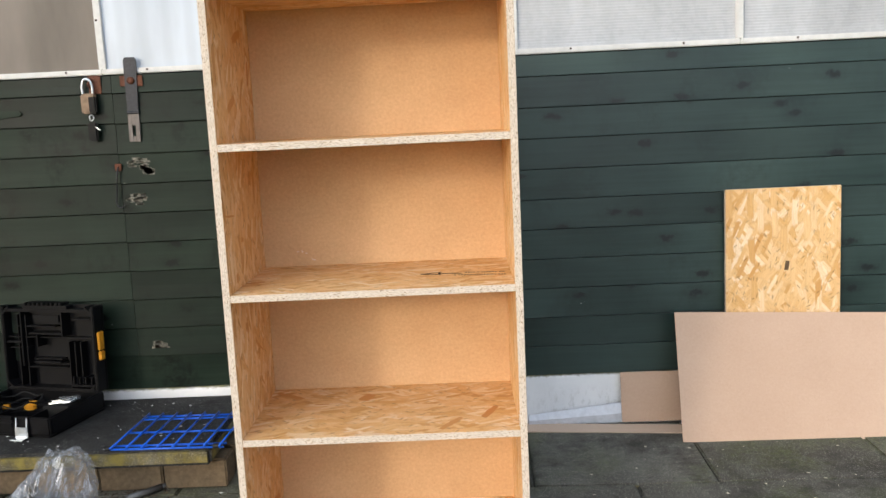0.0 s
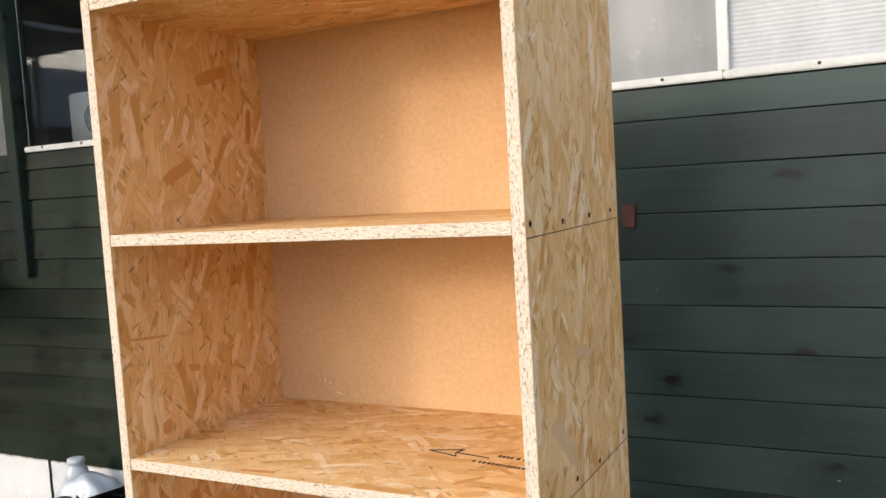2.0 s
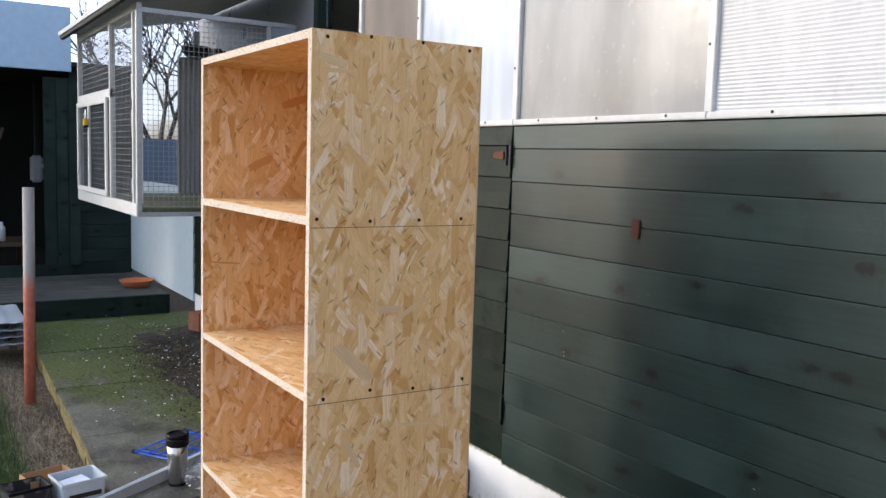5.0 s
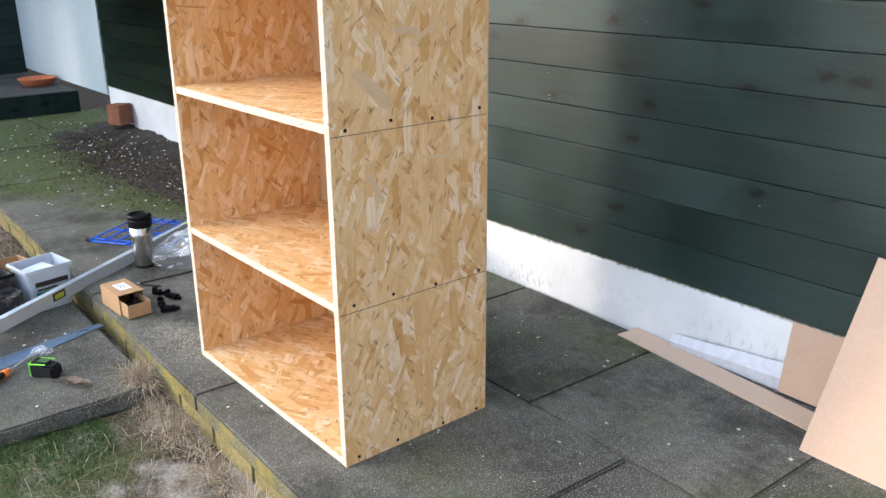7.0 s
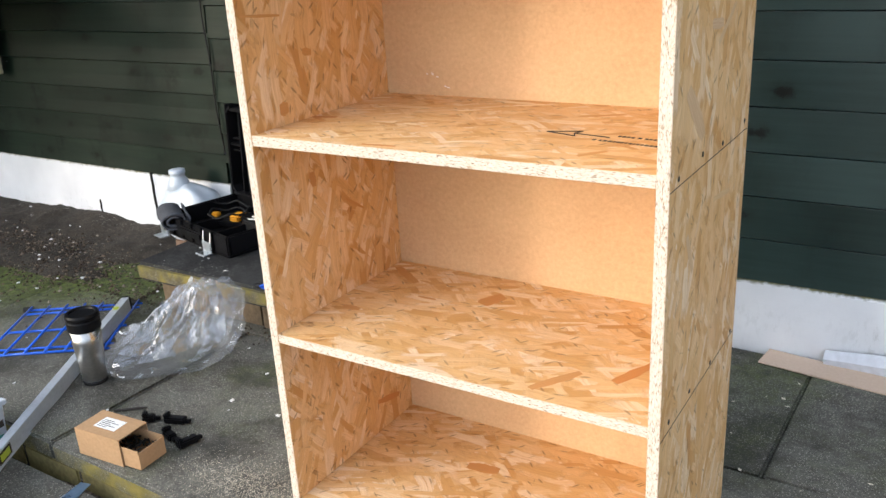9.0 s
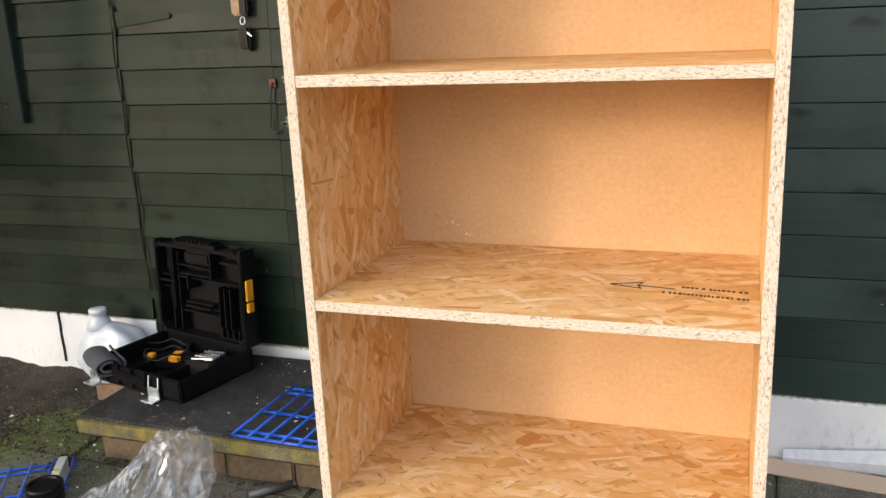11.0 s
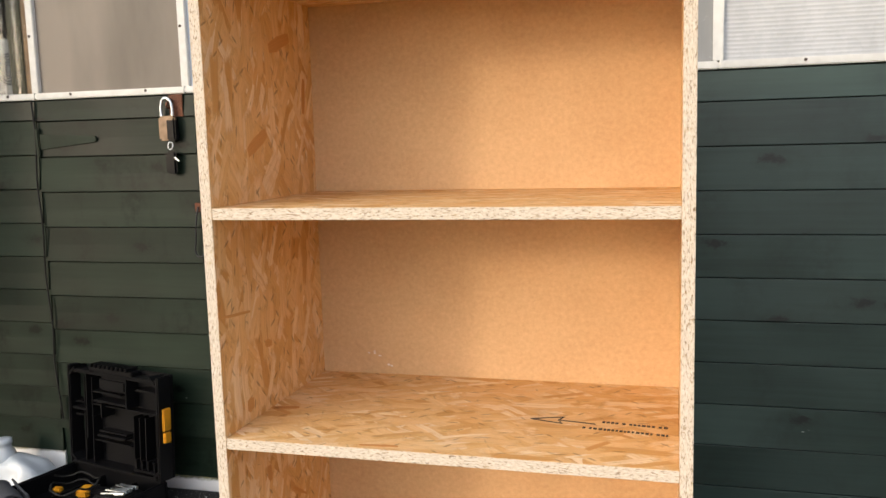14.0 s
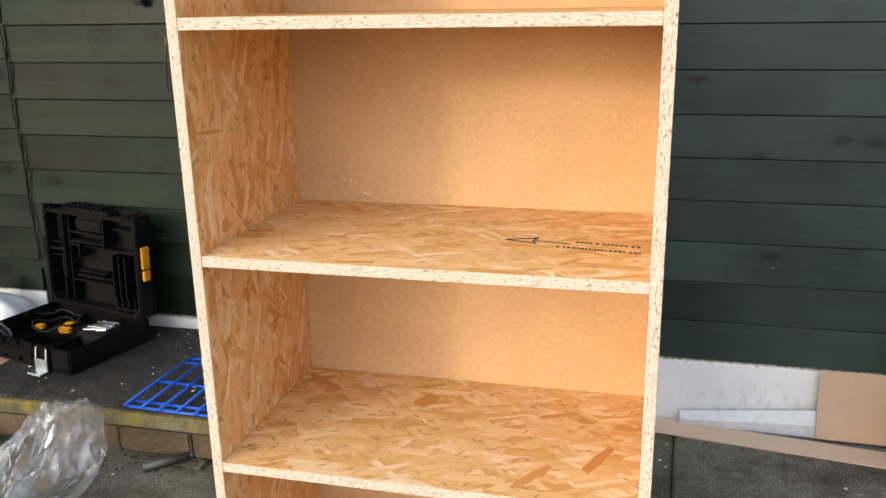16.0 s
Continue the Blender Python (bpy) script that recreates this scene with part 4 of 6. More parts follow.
bm = bmesh.new()
lathe(bm, [(0.045, 0.18), (0.036, 0.215), (0.027, 0.228), (0.026, 0.240), (0.030, 0.242), (0.029, 0.255), (0.022, 0.257)], 20, (-0.055, 0))
part("neck", bm, MILKY, jug, smooth=True)

solid("loose_brick", block(-0.105, 0.105, -0.05, 0.05, 0, 0.066, 0.004), plain("dull_brick", (0.20, 0.13, 0.09), 0.9, vary=0.3, grain=80, bump=0.5), "old brick under the plastic jug", "brick", pose(-1.90, 3.04, 0.001, 0, 0, 6))

# ---- blue wire grids ----
BLUE = plain("blue_enamel", (0.015, 0.11, 0.62), 0.32, vary=0.2)


def wire_grid(at, w, d, label, nx):
    root = thing("wire_rack", label, "wire rack", at, group="blue wire racks")
    for y in (0.0, 0.03, 0.15, 0.28, 0.31):
        bm = bmesh.new()
        rod(bm, (-0.012, y * d / 0.31, 0.0042), (w + 0.012, y * d / 0.31, 0.0042), 0.0038, 8)
        part("bar", bm, BLUE, root, smooth=True)
    for i in range(nx):
        x = w * i / (nx - 1)
        bm = bmesh.new()
        rod(bm, (x, -0.010, 0.0115), (x, d + 0.010, 0.0115), 0.0036, 8)
        part("bar", bm, BLUE, root, smooth=True)
    for x, y in ((0, 0), (w, 0), (0, d), (w, d)):
        bm = bmesh.new()
        rod(bm, (x - 0.022, y, 0.0085), (x - 0.004, y, 0.0085), 0.0085, 8)
        part("foot", bm, RUBBER, root, "black rubber end cap")


wire_grid(pose(-1.178, 2.588, 0.1655, 0, 0, -2), 0.36, 0.31, "blue wire rack lying flat on the step", 8)
wire_grid(pose(-1.868, 2.142, 0.002, 0, 0, 34), 0.345, 0.32, "blue wire rack on mossy paving", 7)

# ---- things on the paving ----
mug = thing("travel_mug", "brushed steel travel mug, black lid", "travel mug", pose(-1.452, 2.20, 0.0, 0, 0, 30))
bm = bmesh.new()
lathe(bm, [(0.030, 0.010), (0.0315, 0.012), (0.038, 0.120), (0.0405, 0.160)], 36)
part("body", bm, plain("brushed_steel", (0.55, 0.54, 0.52), 0.32, 1.0, vary=0.12, grain=150), mug, smooth=True)
bm = bmesh.new()
lathe(bm, [(0.030, 0.0), (0.032, 0.002), (0.032, 0.012)], 32)
part("foot", bm, RUBBER, mug, "black rubber foot", smooth=True)
bm = bmesh.new()
lathe(bm, [(0.0415, 0.158), (0.043, 0.161), (0.043, 0.183), (0.0405, 0.186), (0.0405, 0.190), (0.0435, 0.193), (0.0435, 0.199), (0.041, 0.204), (0.034, 0.204), (0.032, 0.199)], 36)
part("lid", bm, BLACK, mug, "black screw lid")

CARD = plain("brown_card", (0.40, 0.245, 0.125), 0.8, vary=0.12, grain=120)
carton = thing("screw_box", "open brown cardboard box of black screws", "cardboard box", pose(-1.12, 2.00, 0.0, 0, 0, 4))
bm = bmesh.new()
box(bm, -0.07, 0.07, -0.042, 0.042, 0.066, 0.0685)
box(bm, -0.07, 0.07, -0.042, -0.0400, 0, 0.066)
box(bm, -0.07, 0.07, 0.0400, 0.042, 0, 0.066)
box(bm, -0.07, 0.07, -0.0400, 0.0400, 0, 0.002)
box(bm, -0.07, -0.068, -0.0400, 0.0400, 0.002, 0.066)
part("sleeve", bm, CARD, carton)
bm = bmesh.new()
box(bm, -0.02, 0.122, -0.038, 0.038, 0.003, 0.005)
box(bm, -0.02, 0.120, -0.038, -0.036, 0.005, 0.050)
box(bm, -0.02, 0.120, 0.036, 0.038, 0.005, 0.050)
box(bm, 0.120, 0.122, -0.038, 0.038, 0.005, 0.046)
part("drawer", bm, CARD, carton)
bm = bmesh.new()
for i in range(110):
    a, x, y = rng.uniform(0, 6.28), rng.uniform(0.0, 0.108), rng.uniform(-0.028, 0.028)
    z = rng.uniform(0.012, 0.038)
    rod(bm, (x, y, z), (x + 0.014 * math.cos(a), y + 0.012 * math.sin(a), z + rng.uniform(-0.006, 0.006)), 0.0022, 5)
part("screws", bm, SCREW, carton, "heap of black screws")
part("paper_label", block(-0.035, 0.03, -0.018, 0.022, 0.0686, 0.0690), plain("paper", (0.78, 0.78, 0.76), 0.7), carton, "white printed paper label")
bm = bmesh.new()
for i in range(5):
    box(bm, -0.03, 0.0 + 0.02 * (i % 2), -0.013 + 0.006 * i, -0.011 + 0.006 * i, 0.0689, 0.0692)
part("print", bm, INK, carton)

for i, (x, y, r, sx) in enumerate(((-1.085, 2.15, 20, 0.055), (-0.985, 2.095, 75, 0.05), (-1.045, 2.095, -15, 0.035), (-1.15, 2.125, 40, 0.03))):
    bm = bmesh.new()
    box(bm, -sx / 2, sx / 2, -0.011, 0.011, 0, 0.016, 0, 0.003)
    box(bm, -sx / 2, -sx / 2 + 0.012, -0.011, 0.011, 0.014, 0.026, 0, 0.003)
    box(bm, sx / 2 - 0.01, sx / 2 + 0.012, -0.005, 0.005, 0.002, 0.010, 0, 0.001)
    solid("plastic_clip", bm, BLACK, "small black plastic clip on the paving", "clip", pose(x, y, 0.001, 0, 0, r), group="black clips")
bm = bmesh.new()
rod(bm, (-0.035, 0, 0.0035), (0.035, 0, 0.0035), 0.0034, 8)
rod(bm, (0.035, 0, 0.0035), (0.047, 0, 0.0035), 0.0034, 8, 0.0008)
solid("pencil", bm, INK, "short dark pencil on the paving", "pencil", pose(-1.24, 2.135, 0.0005, 0, 0, 38))
bm = bmesh.new()
rod(bm, (-0.06, 0, 0.012), (0.06, 0, 0.012), 0.0115, 12)
rod(bm, (0.06, 0, 0.012), (0.075, 0, 0.012), 0.009, 12)
solid("metal_bar", bm, plain("dull_grey_metal", (0.12, 0.125, 0.13), 0.5, 0.5), "short grey round bar below the step", "bar", pose(-1.09, 2.598, 0.0, 0, 0, 44), smooth=True)

# clear crumpled bag
m = Mat("clear_film", 0.12)
tr = m.node("BsdfTransparent", 0, {"Color": (0.95, 0.96, 0.97)})
gl = m.node("BsdfGlossy", 0, {"Roughness": 0.20, "Color": (0.95, 0.96, 1.0)})
df = m.node("BsdfTranslucent", 0, {"Color": (0.8, 0.83, 0.88)})
body = m.node("MixShader", 0, {0: 0.20, 1: tr, 2: df})
m.l.new(m.node("MixShader", 0, {0: 0.13, 1: body, 2: gl}), m.out.inputs["Surface"])
FILM = m.m


def film_bag(name, at, size, seed, label, peak=0.0):
    """Crumpled film: long sharp creases over a limp sack, drawn up to a corner where peak is set."""
    bm = bmesh.new()
    bmesh.ops.create_icosphere(bm, subdivisions=5, radius=1.0)
    off = Vector((seed, seed * 1.7, seed * 0.6))
    for v in bm.verts:
        d = v.co.normalized()
        r = 1 + 0.28 * noise.noise(d * 1.3 + off)
        for k, (f, a) in enumerate(((1.5, 0.32), (2.6, 0.20), (5.0, 0.07), (9.0, 0.03))):
            q = Vector((d.x * f, d.y * f, d.z * f * 0.55)) + off * (k + 1)
            r -= a * (abs(noise.noise(q)) ** 0.7 - 0.25)
        z = max(0.0, 0.40 + d.z * 0.62) * max(0.3, r)
        z *= 1 + peak * d.x
        v.co = Vector((d.x * size[0] * r * (1 - 0.35 * max(0, d.z)) + peak * 0.5 * size[0] * max(0, d.z), d.y * size[1] * r * (1 - 0.55 * max(0, d.z)), size[2] * z))
    return solid(name, bm, FILM, label, "plastic bag", at)


film_bag("plastic_bag", pose(-1.335, 2.385, 0.001, 0, 0, 58), (0.20, 0.12, 0.20), 3.0, "crumpled clear plastic bag against the step", peak=0.35)
film_bag("plastic_wrap", pose(-1.52, 1.555, -0.059, 0, 0, 20), (0.10, 0.075, 0.09), 8.0, "crumpled clear plastic wrap by the tubs")

# spirit level across the kerb
ALU = plain("aluminium", (0.62, 0.67, 0.72), 0.42, 0.6, vary=0.10, grain=90)
dirn = math.degrees(math.atan2(-0.665, 0.385))
level = thing("spirit_level", "long aluminium spirit level across the kerb", "spirit level", pose(-1.735, 2.545, 0.018, 0, 0, dirn) @ pose(0, 0, 0, 0, 1.9, 0) @ Matrix.Diagonal((1, 0.85, 0.78, 1)))
bm = bmesh.new()
box(bm, 0.012, 1.79, -0.013, -0.009, 0, 0.055, 0, 0.0008)
box(bm, 0.012, 1.79, 0.009, 0.013, 0, 0.055, 0, 0.0008)
box(bm, 0.012, 1.79, -0.014, 0.014, 0.051, 0.055, 0, 0.001)
box(bm, 0.012, 1.79, -0.014, 0.014, 0.0, 0.004, 0, 0.001)
part("body", bm, ALU, level)
for x in (0.0, 1.788):
    part("end_cap", block(x, x + 0.014, -0.0145, 0.0145, 0, 0.0555, 0.003), BLACK, level, "black end cap")
LIME = plain("lime_plastic", (0.45, 0.52, 0.05), 0.3)
part("vial_window", block(0.780, 0.824, -0.0146, 0.0146, 0.016, 0.042, 0.002), LIME, level, "yellow-green vial window")
part("badge", block(0.774, 0.830, -0.0142, 0.0142, 0.011, 0.047, 0.001), INK, level)
bm = bmesh.new()
rod(bm, (0.09, 0, 0.0545), (0.09, 0, 0.057), 0.010, 16)
part("end_vial", bm, LIME, level, "round end vial")

# saw, chisel, tape, leaf on the lower slab
saw = thing("hand_saw", "hand saw with a blue-grey blade lying flat", "hand saw", pose(-1.155, 1.93, -0.0585, 0, 0, -75))
bm = bmesh.new()
prism(bm, [(0, -0.014), (0, 0.014), (0.50, 0.052), (0.53, 0.045), (0.53, -0.05)], 0, 0.0016)
part("blade", bm, plain("blue_steel", (0.20, 0.30, 0.44), 0.3, 0.7, vary=0.2), saw)
bm = bmesh.new()
for i in range(88):
    x = 0.01 + i * 0.0058
    y = -0.014 - 0.036 * x / 0.53
    v = [bm.verts.new(c) for c in ((x, y + 0.001, 0.0002), (x + 0.0056, y + 0.001, 0.0002), (x + 0.0028, y - 0.004, 0.0002), (x, y + 0.001, 0.0014), (x + 0.0056, y + 0.001, 0.0014), (x + 0.0028, y - 0.004, 0.0014))]
    for f in ((0, 1, 2), (5, 4, 3), (0, 3, 4, 1), (1, 4, 5, 2), (2, 5, 3, 0)):
        bm.faces.new([v[k] for k in f])
part("teeth", bm, STEEL, saw)
bm = bmesh.new()
prism(bm, [(0.50, -0.052), (0.50, 0.056), (0.56, 0.075), (0.63, 0.06), (0.64, 0.0), (0.62, -0.06), (0.55, -0.07)], 0.0, 0.018)
part("handle", bm, RUBBER, saw, "black moulded handle")
chisel = thing("chisel", "chisel with a black and orange handle", "chisel", pose(-1.045, 1.70, -0.045, 0, 0, -52))
bm = bmesh.new()
rod(bm, (0.0, 0, 0), (0.13, 0, 0), 0.005, 8)
box(bm, -0.03, 0.03, -0.010, 0.010, -0.003, 0.002, 0, 0.001)
part("blade", bm, STEEL, chisel)
bm = bmesh.new()
lathe(bm, [(0.008, 0.0), (0.011, 0.01), (0.0095, 0.05), (0.0125, 0.09), (0.012, 0.13), (0.008, 0.14)], 16)
part("handle", bm, RUBBER, chisel, "black rubber handle", smooth=True, at=pose(0.135, 0, 0, 0, 90, 0))
bm = bmesh.new()
lathe(bm, [(0.008, 0.0), (0.0118, 0.012), (0.0115, 0.026), (0.0085, 0.028)], 16)
part("collar", bm, plain("orange_plastic", (0.75, 0.20, 0.03), 0.4), chisel, "orange collar", smooth=True, at=pose(0.125, 0, 0, 0, 90, 0))
film_bag("tip_wrap", pose(-1.05, 1.715, -0.0585, 0, 0, 40), (0.035, 0.022, 0.028), 5.0, "clear plastic wrap round a chisel tip")

tape = thing("tape_measure", "black and lime-green tape measure lying on slab", "tape measure", pose(-0.895, 1.685, -0.0585, 0, 0, 38))
bm = bmesh.new()
prism(bm, [(-0.040, -0.022), (0.036, -0.022), (0.040, -0.015), (0.040, 0.015), (0.036, 0.022), (-0.040, 0.022)], 0.0, 0.048)
bmesh.ops.bevel(bm, geom=bm.edges[:], offset=0.006, segments=2, affect="EDGES")
for v in bm.verts:
    if v.co.z > 0.03 and v.co.x > 0.01:
        v.co.z -= 0.010
part("body", bm, RUBBER, tape)
bm = bmesh.new()
for s in (-1, 1):
    rod(bm, (-0.036, s * 0.0215, 0.042), (0.016, s * 0.0215, 0.045), 0.0022, 6)
    rod(bm, (-0.039, s * 0.019, 0.006), (-0.039, s * 0.019, 0.040), 0.0022, 6)
rod(bm, (-0.0395, -0.02, 0.043), (-0.0395, 0.02, 0.043), 0.0022, 6)
rod(bm, (-0.039, -0.02, 0.005), (-0.039, 0.02, 0.005), 0.0022, 6)
part("trim", bm, plain("lime_trim", (0.22, 0.75, 0.04), 0.35), tape, "lime-green trim")
part("face", block(-0.018, 0.014, -0.013, 0.013, 0.0478, 0.0488, 0.0003), plain("green_label", (0.04, 0.10, 0.03), 0.4), tape)

bm = bmesh.new()
rows = []
for i in range(9):
    x = -0.05 + 0.1 * i / 8
    w = 0.016 * math.sin(math.pi * (i + 0.4) / 8.8) + 0.001
    rows.append([bm.verts.new((x, k * w, 0.006 + 0.012 * abs(k) + 0.008 * noise.noise((x * 40, k * 2, 0)))) for k in (-1, -0.5, 0, 0.5, 1)])
for a, b in zip(rows, rows[1:]):
    for i in range(4):
        bm.faces.new((a[i], a[i + 1], b[i + 1], b[i]))
rod(bm, (-0.12, 0.01, 0.003), (-0.045, 0.0, 0.008), 0.0014, 5)
leaf = solid("dead_leaf", bm, plain("dry_leaf", (0.17, 0.125, 0.09), 0.8, vary=0.35), "curled brown dead leaf on the slab", "leaf", pose(-0.78, 1.73, -0.0595, 0, 0, 35))

# tubs
def tub(name, label, at, w, d, h, flare, material, rim):
    """An open tapered tub with real wall thickness."""
    root = thing(name, label, "tub", at)
    bm = bmesh.new()
    loops = []
    for sx, z, t in ((1, 0.0, 0), (1 + flare, h, 0), (1 + flare, h, 0.003), (1, 0.004, 0.003)):
        hw, hd, c = w / 2 * sx - t, d / 2 * sx - t, 0.014
        pts = []
        for qx, qy, a0 in ((1, 1, 0), (-1, 1, 90), (-1, -1, 180), (1, -1, 270)):
            for k in range(4):
                a = radians(a0 + 30 * k)
                pts.append((qx * (hw - c) + c * math.cos(a), qy * (hd - c) + c * math.sin(a)))
        loops.append([bm.verts.new((x, y, z)) for x, y in pts])
    for a, b in zip(loops, loops[1:]):
        for i in range(16):
            bm.faces.new((a[i], a[(i + 1) % 16], b[(i + 1) % 16], b[i]))
    bm.faces.new(loops[0][::-1])
    bm.faces.new(loops[-1])
    part("body", bm, material, root)
    bm = bmesh.new()
    hw, hd = w / 2 * (1 + flare) + 0.003, d / 2 * (1 + flare) + 0.003
    for x0, x1, y0, y1 in ((-hw, hw, -hd, -hd + 0.006), (-hw, hw, hd - 0.006, hd), (-hw, -hw + 0.006, -hd + 0.006, hd - 0.006), (hw - 0.006, hw, -hd + 0.006, hd - 0.006)):
        box(bm, x0, x1, y0, y1, h - 0.010, h + 0.002, 0, 0.001)
    part("rim", bm, rim, root)
    return root


DUSTY = Mat("dusty_black_plastic", 0.55)
pz = DUSTY.uv()
DUSTY = DUSTY.done(DUSTY.mix(DUSTY.step(DUSTY.noise(pz, 14, 6, 0.65), 0.50, 0.62), (0.018, 0.02, 0.028), DUSTY.ramp(DUSTY.noise(pz, 60, 3), (0.3, (0.16, 0.155, 0.14)), (0.7, (0.38, 0.36, 0.33)))))
tub("black_tub", "plaster-splashed black plastic tub", pose(-1.475, 1.672, -0.0595, 0, 0, 12), 0.10, 0.125, 0.145, 0.12, DUSTY, BLACK)
tub("small_black_tub", "low dusty black plastic tub", pose(-1.375, 1.675, -0.0595, 0, 0, 12), 0.06, 0.125, 0.105, 0.12, DUSTY, DUSTY)
wt = tub("white_tub", "half-full white plastic tub with printed label", pose(-1.475, 1.845, -0.0595, 0, 0, 10), 0.125, 0.14, 0.15, 0.12, MILKY, MILKY)
bm = bmesh.new()
box(bm, 0.0675, 0.0685, -0.055, 0.055, 0.060, 0.075)
part("band", bm, plain("green_print", (0.04, 0.25, 0.20), 0.4), wt, "green printed band", at=pose(0, 0, 0, 0, 3, 0))
bm = bmesh.new()
box(bm, 0.0685, 0.0695, -0.055, 0.058, 0.095, 0.112)
box(bm, 0.0685, 0.0695, -0.05, 0.02, 0.080, 0.086)
part("print", bm, INK, wt, at=pose(0, 0, 0, 0, 3, 0))
part("packet", block(-0.04, 0.04, -0.05, 0.045, 0.02, 0.135, 0.004), plain("pale_packet", (0.60, 0.66, 0.76), 0.5), wt, "pale blue packet standing inside", at=pose(0, 0, 0, 4, 0, 8))
bx = thing("card_carton", "open brown cardboard carton behind the tubs", "cardboard box", pose(-1.60, 1.76, -0.062, 0, 0, 15))
part("body", open_tray(0.11, 0.16, 0.135, 0.003, 0.0005), CARD, bx, at=pose(0, -0.08, 0))
btub = tub("blue_tub", "dark blue plastic tub with red and white label", pose(-1.27, 1.425, -0.0595, 0, 0, 5), 0.14, 0.13, 0.15, 0.06, plain("navy_plastic", (0.012, 0.025, 0.11), 0.35), plain("navy_rim", (0.012, 0.025, 0.11), 0.35))
bm = bmesh.new()
box(bm, 0.0735, 0.0745, -0.05, 0.05, 0.05, 0.095)
part("label_patch", bm, PVC, btub, "white label")
bm = bmesh.new()
box(bm, 0.0745, 0.0752, -0.045, 0.045, 0.075, 0.09)
part("print", bm, plain("red_print", (0.6, 0.05, 0.04), 0.5), btub, "red print")

# ---- wall fittings ----
RUST = plain("rusty_iron", (0.13, 0.05, 0.028), 0.75, 0.3, vary=0.4, grain=180, bump=0.4)
IRON = plain("black_iron", (0.035, 0.036, 0.042), 0.45, 0.6, vary=0.25, grain=120, bump=0.2)
hy = WALL_Y - 0.009
hasp = thing("hasp", "black iron hasp with rusty plate on the green door", "hasp", pose(-1.197, hy, 1.30, 0, 1.5, 0))
bm = bmesh.new()
prism(bm, [(-0.024, 0.15), (-0.018, 0.162), (0.018, 0.162), (0.024, 0.15), (0.020, -0.02), (0.021, -0.035), (-0.021, -0.035), (-0.020, -0.02)], 0.0, 0.006)
part("strap", bm, IRON, hasp, at=pose(0, 0, 0, 90))
bm = bmesh.new()
for x0, x1, z0, z1 in ((-0.021, -0.006, -0.145, -0.04), (0.006, 0.021, -0.145, -0.04), (-0.0065, 0.0065, -0.085, -0.04), (-0.0065, 0.0065, -0.145, -0.125)):
    box(bm, x0, x1, -0.005, 0, z0, z1, 0, 0.001)
part("slotted_plate", bm, plain("worn_iron", (0.14, 0.125, 0.12), 0.5, 0.6), hasp, "worn grey slotted plate")
bm = bmesh.new()
rod(bm, (-0.022, -0.005, -0.038), (0.022, -0.005, -0.038), 0.006, 10)
part("hinge_pin", bm, IRON, hasp)
part("plate", block(-0.042, 0.042, -0.003, 0.002, 0.058, 0.096, 0.001), RUST, hasp, "rusty fixing plate")
bm = bmesh.new()
lathe(bm, [(0.014, 0.0), (0.013, 0.006), (0.007, 0.011)], 14)
part("bolt", bm, RUST, hasp, "rusty domed bolt", at=pose(0, -0.006, 0.078, 90))
lock = thing("padlock", "dark padlock with steel shackle hanging on a staple", "padlock", pose(-1.352, hy - 0.012, 1.32))
bm = bmesh.new()
box(bm, -0.030, 0.026, -0.012, 0.012, -0.055, 0.018, 0, 0.006)
part("body", bm, plain("dull_lock_body", (0.13, 0.095, 0.07), 0.4, 0.7, vary=0.3), lock)
part("sleeve", block(-0.004, 0.027, -0.0125, 0.0125, -0.056, 0.010, 0.005), BLACK, lock, "black body sleeve")
me = hose([(-0.022, 0, 0.012), (-0.022, 0, 0.050), (-0.010, 0, 0.070), (0.005, 0, 0.066), (0.014, 0, 0.045), (0.014, 0, 0.012)], 0.0048)
me.materials.append(STEEL)
part("shackle", me, None, lock, "steel shackle")
keys = thing("car_keys", "black key fob hanging from the padlock", "keys", pose(-1.350, hy - 0.014, 1.262))
me = hose([(0.008 * math.cos(a), 0.002 * math.sin(a), -0.012 + 0.011 * math.sin(a)) for a in np.linspace(0, 6.4, 9)], 0.0012)
me.materials.append(STEEL)
part("ring", me, None, keys)
part("fob", block(-0.017, 0.020, -0.008, 0.006, -0.098, -0.028, 0.006), BLACK, keys, "black plastic fob")
bm = bmesh.new()
box(bm, 0.0, 0.03, -0.006, -0.004, -0.002, 0.002)
part("key", bm, STEEL, keys, at=pose(0.006, 0, -0.04, 0, 38, 0))
staple = thing("lock_staple", "rusty staple plate holding the padlock", "staple", pose(-1.335, hy, 1.37))
part("plate", block(-0.020, 0.026, 0.0, 0.003, -0.034, 0.032, 0.001), RUST, staple)
me = hose([(-0.008, 0.0, 0.012), (-0.012, -0.024, 0.0), (-0.008, 0.0, -0.012)], 0.004)
me.materials.append(RUST)
part("loop", me, None, staple)
hook = thing("cabin_hook", "thin rusty cabin hook on the green door", "hook", pose(-1.275, hy, 1.065))
part("eye_plate", block(-0.013, 0.013, -0.004, 0, -0.016, 0.012, 0.002), RUST, hook)
me = hose([(0.0, -0.006, 0.0), (-0.004, -0.012, -0.03), (-0.012, -0.010, -0.10), (-0.014, -0.008, -0.145), (0.0, -0.010, -0.152), (0.014, -0.008, -0.142)], 0.0026)
me.materials.append(IRON)
part("rod", me, None, hook)
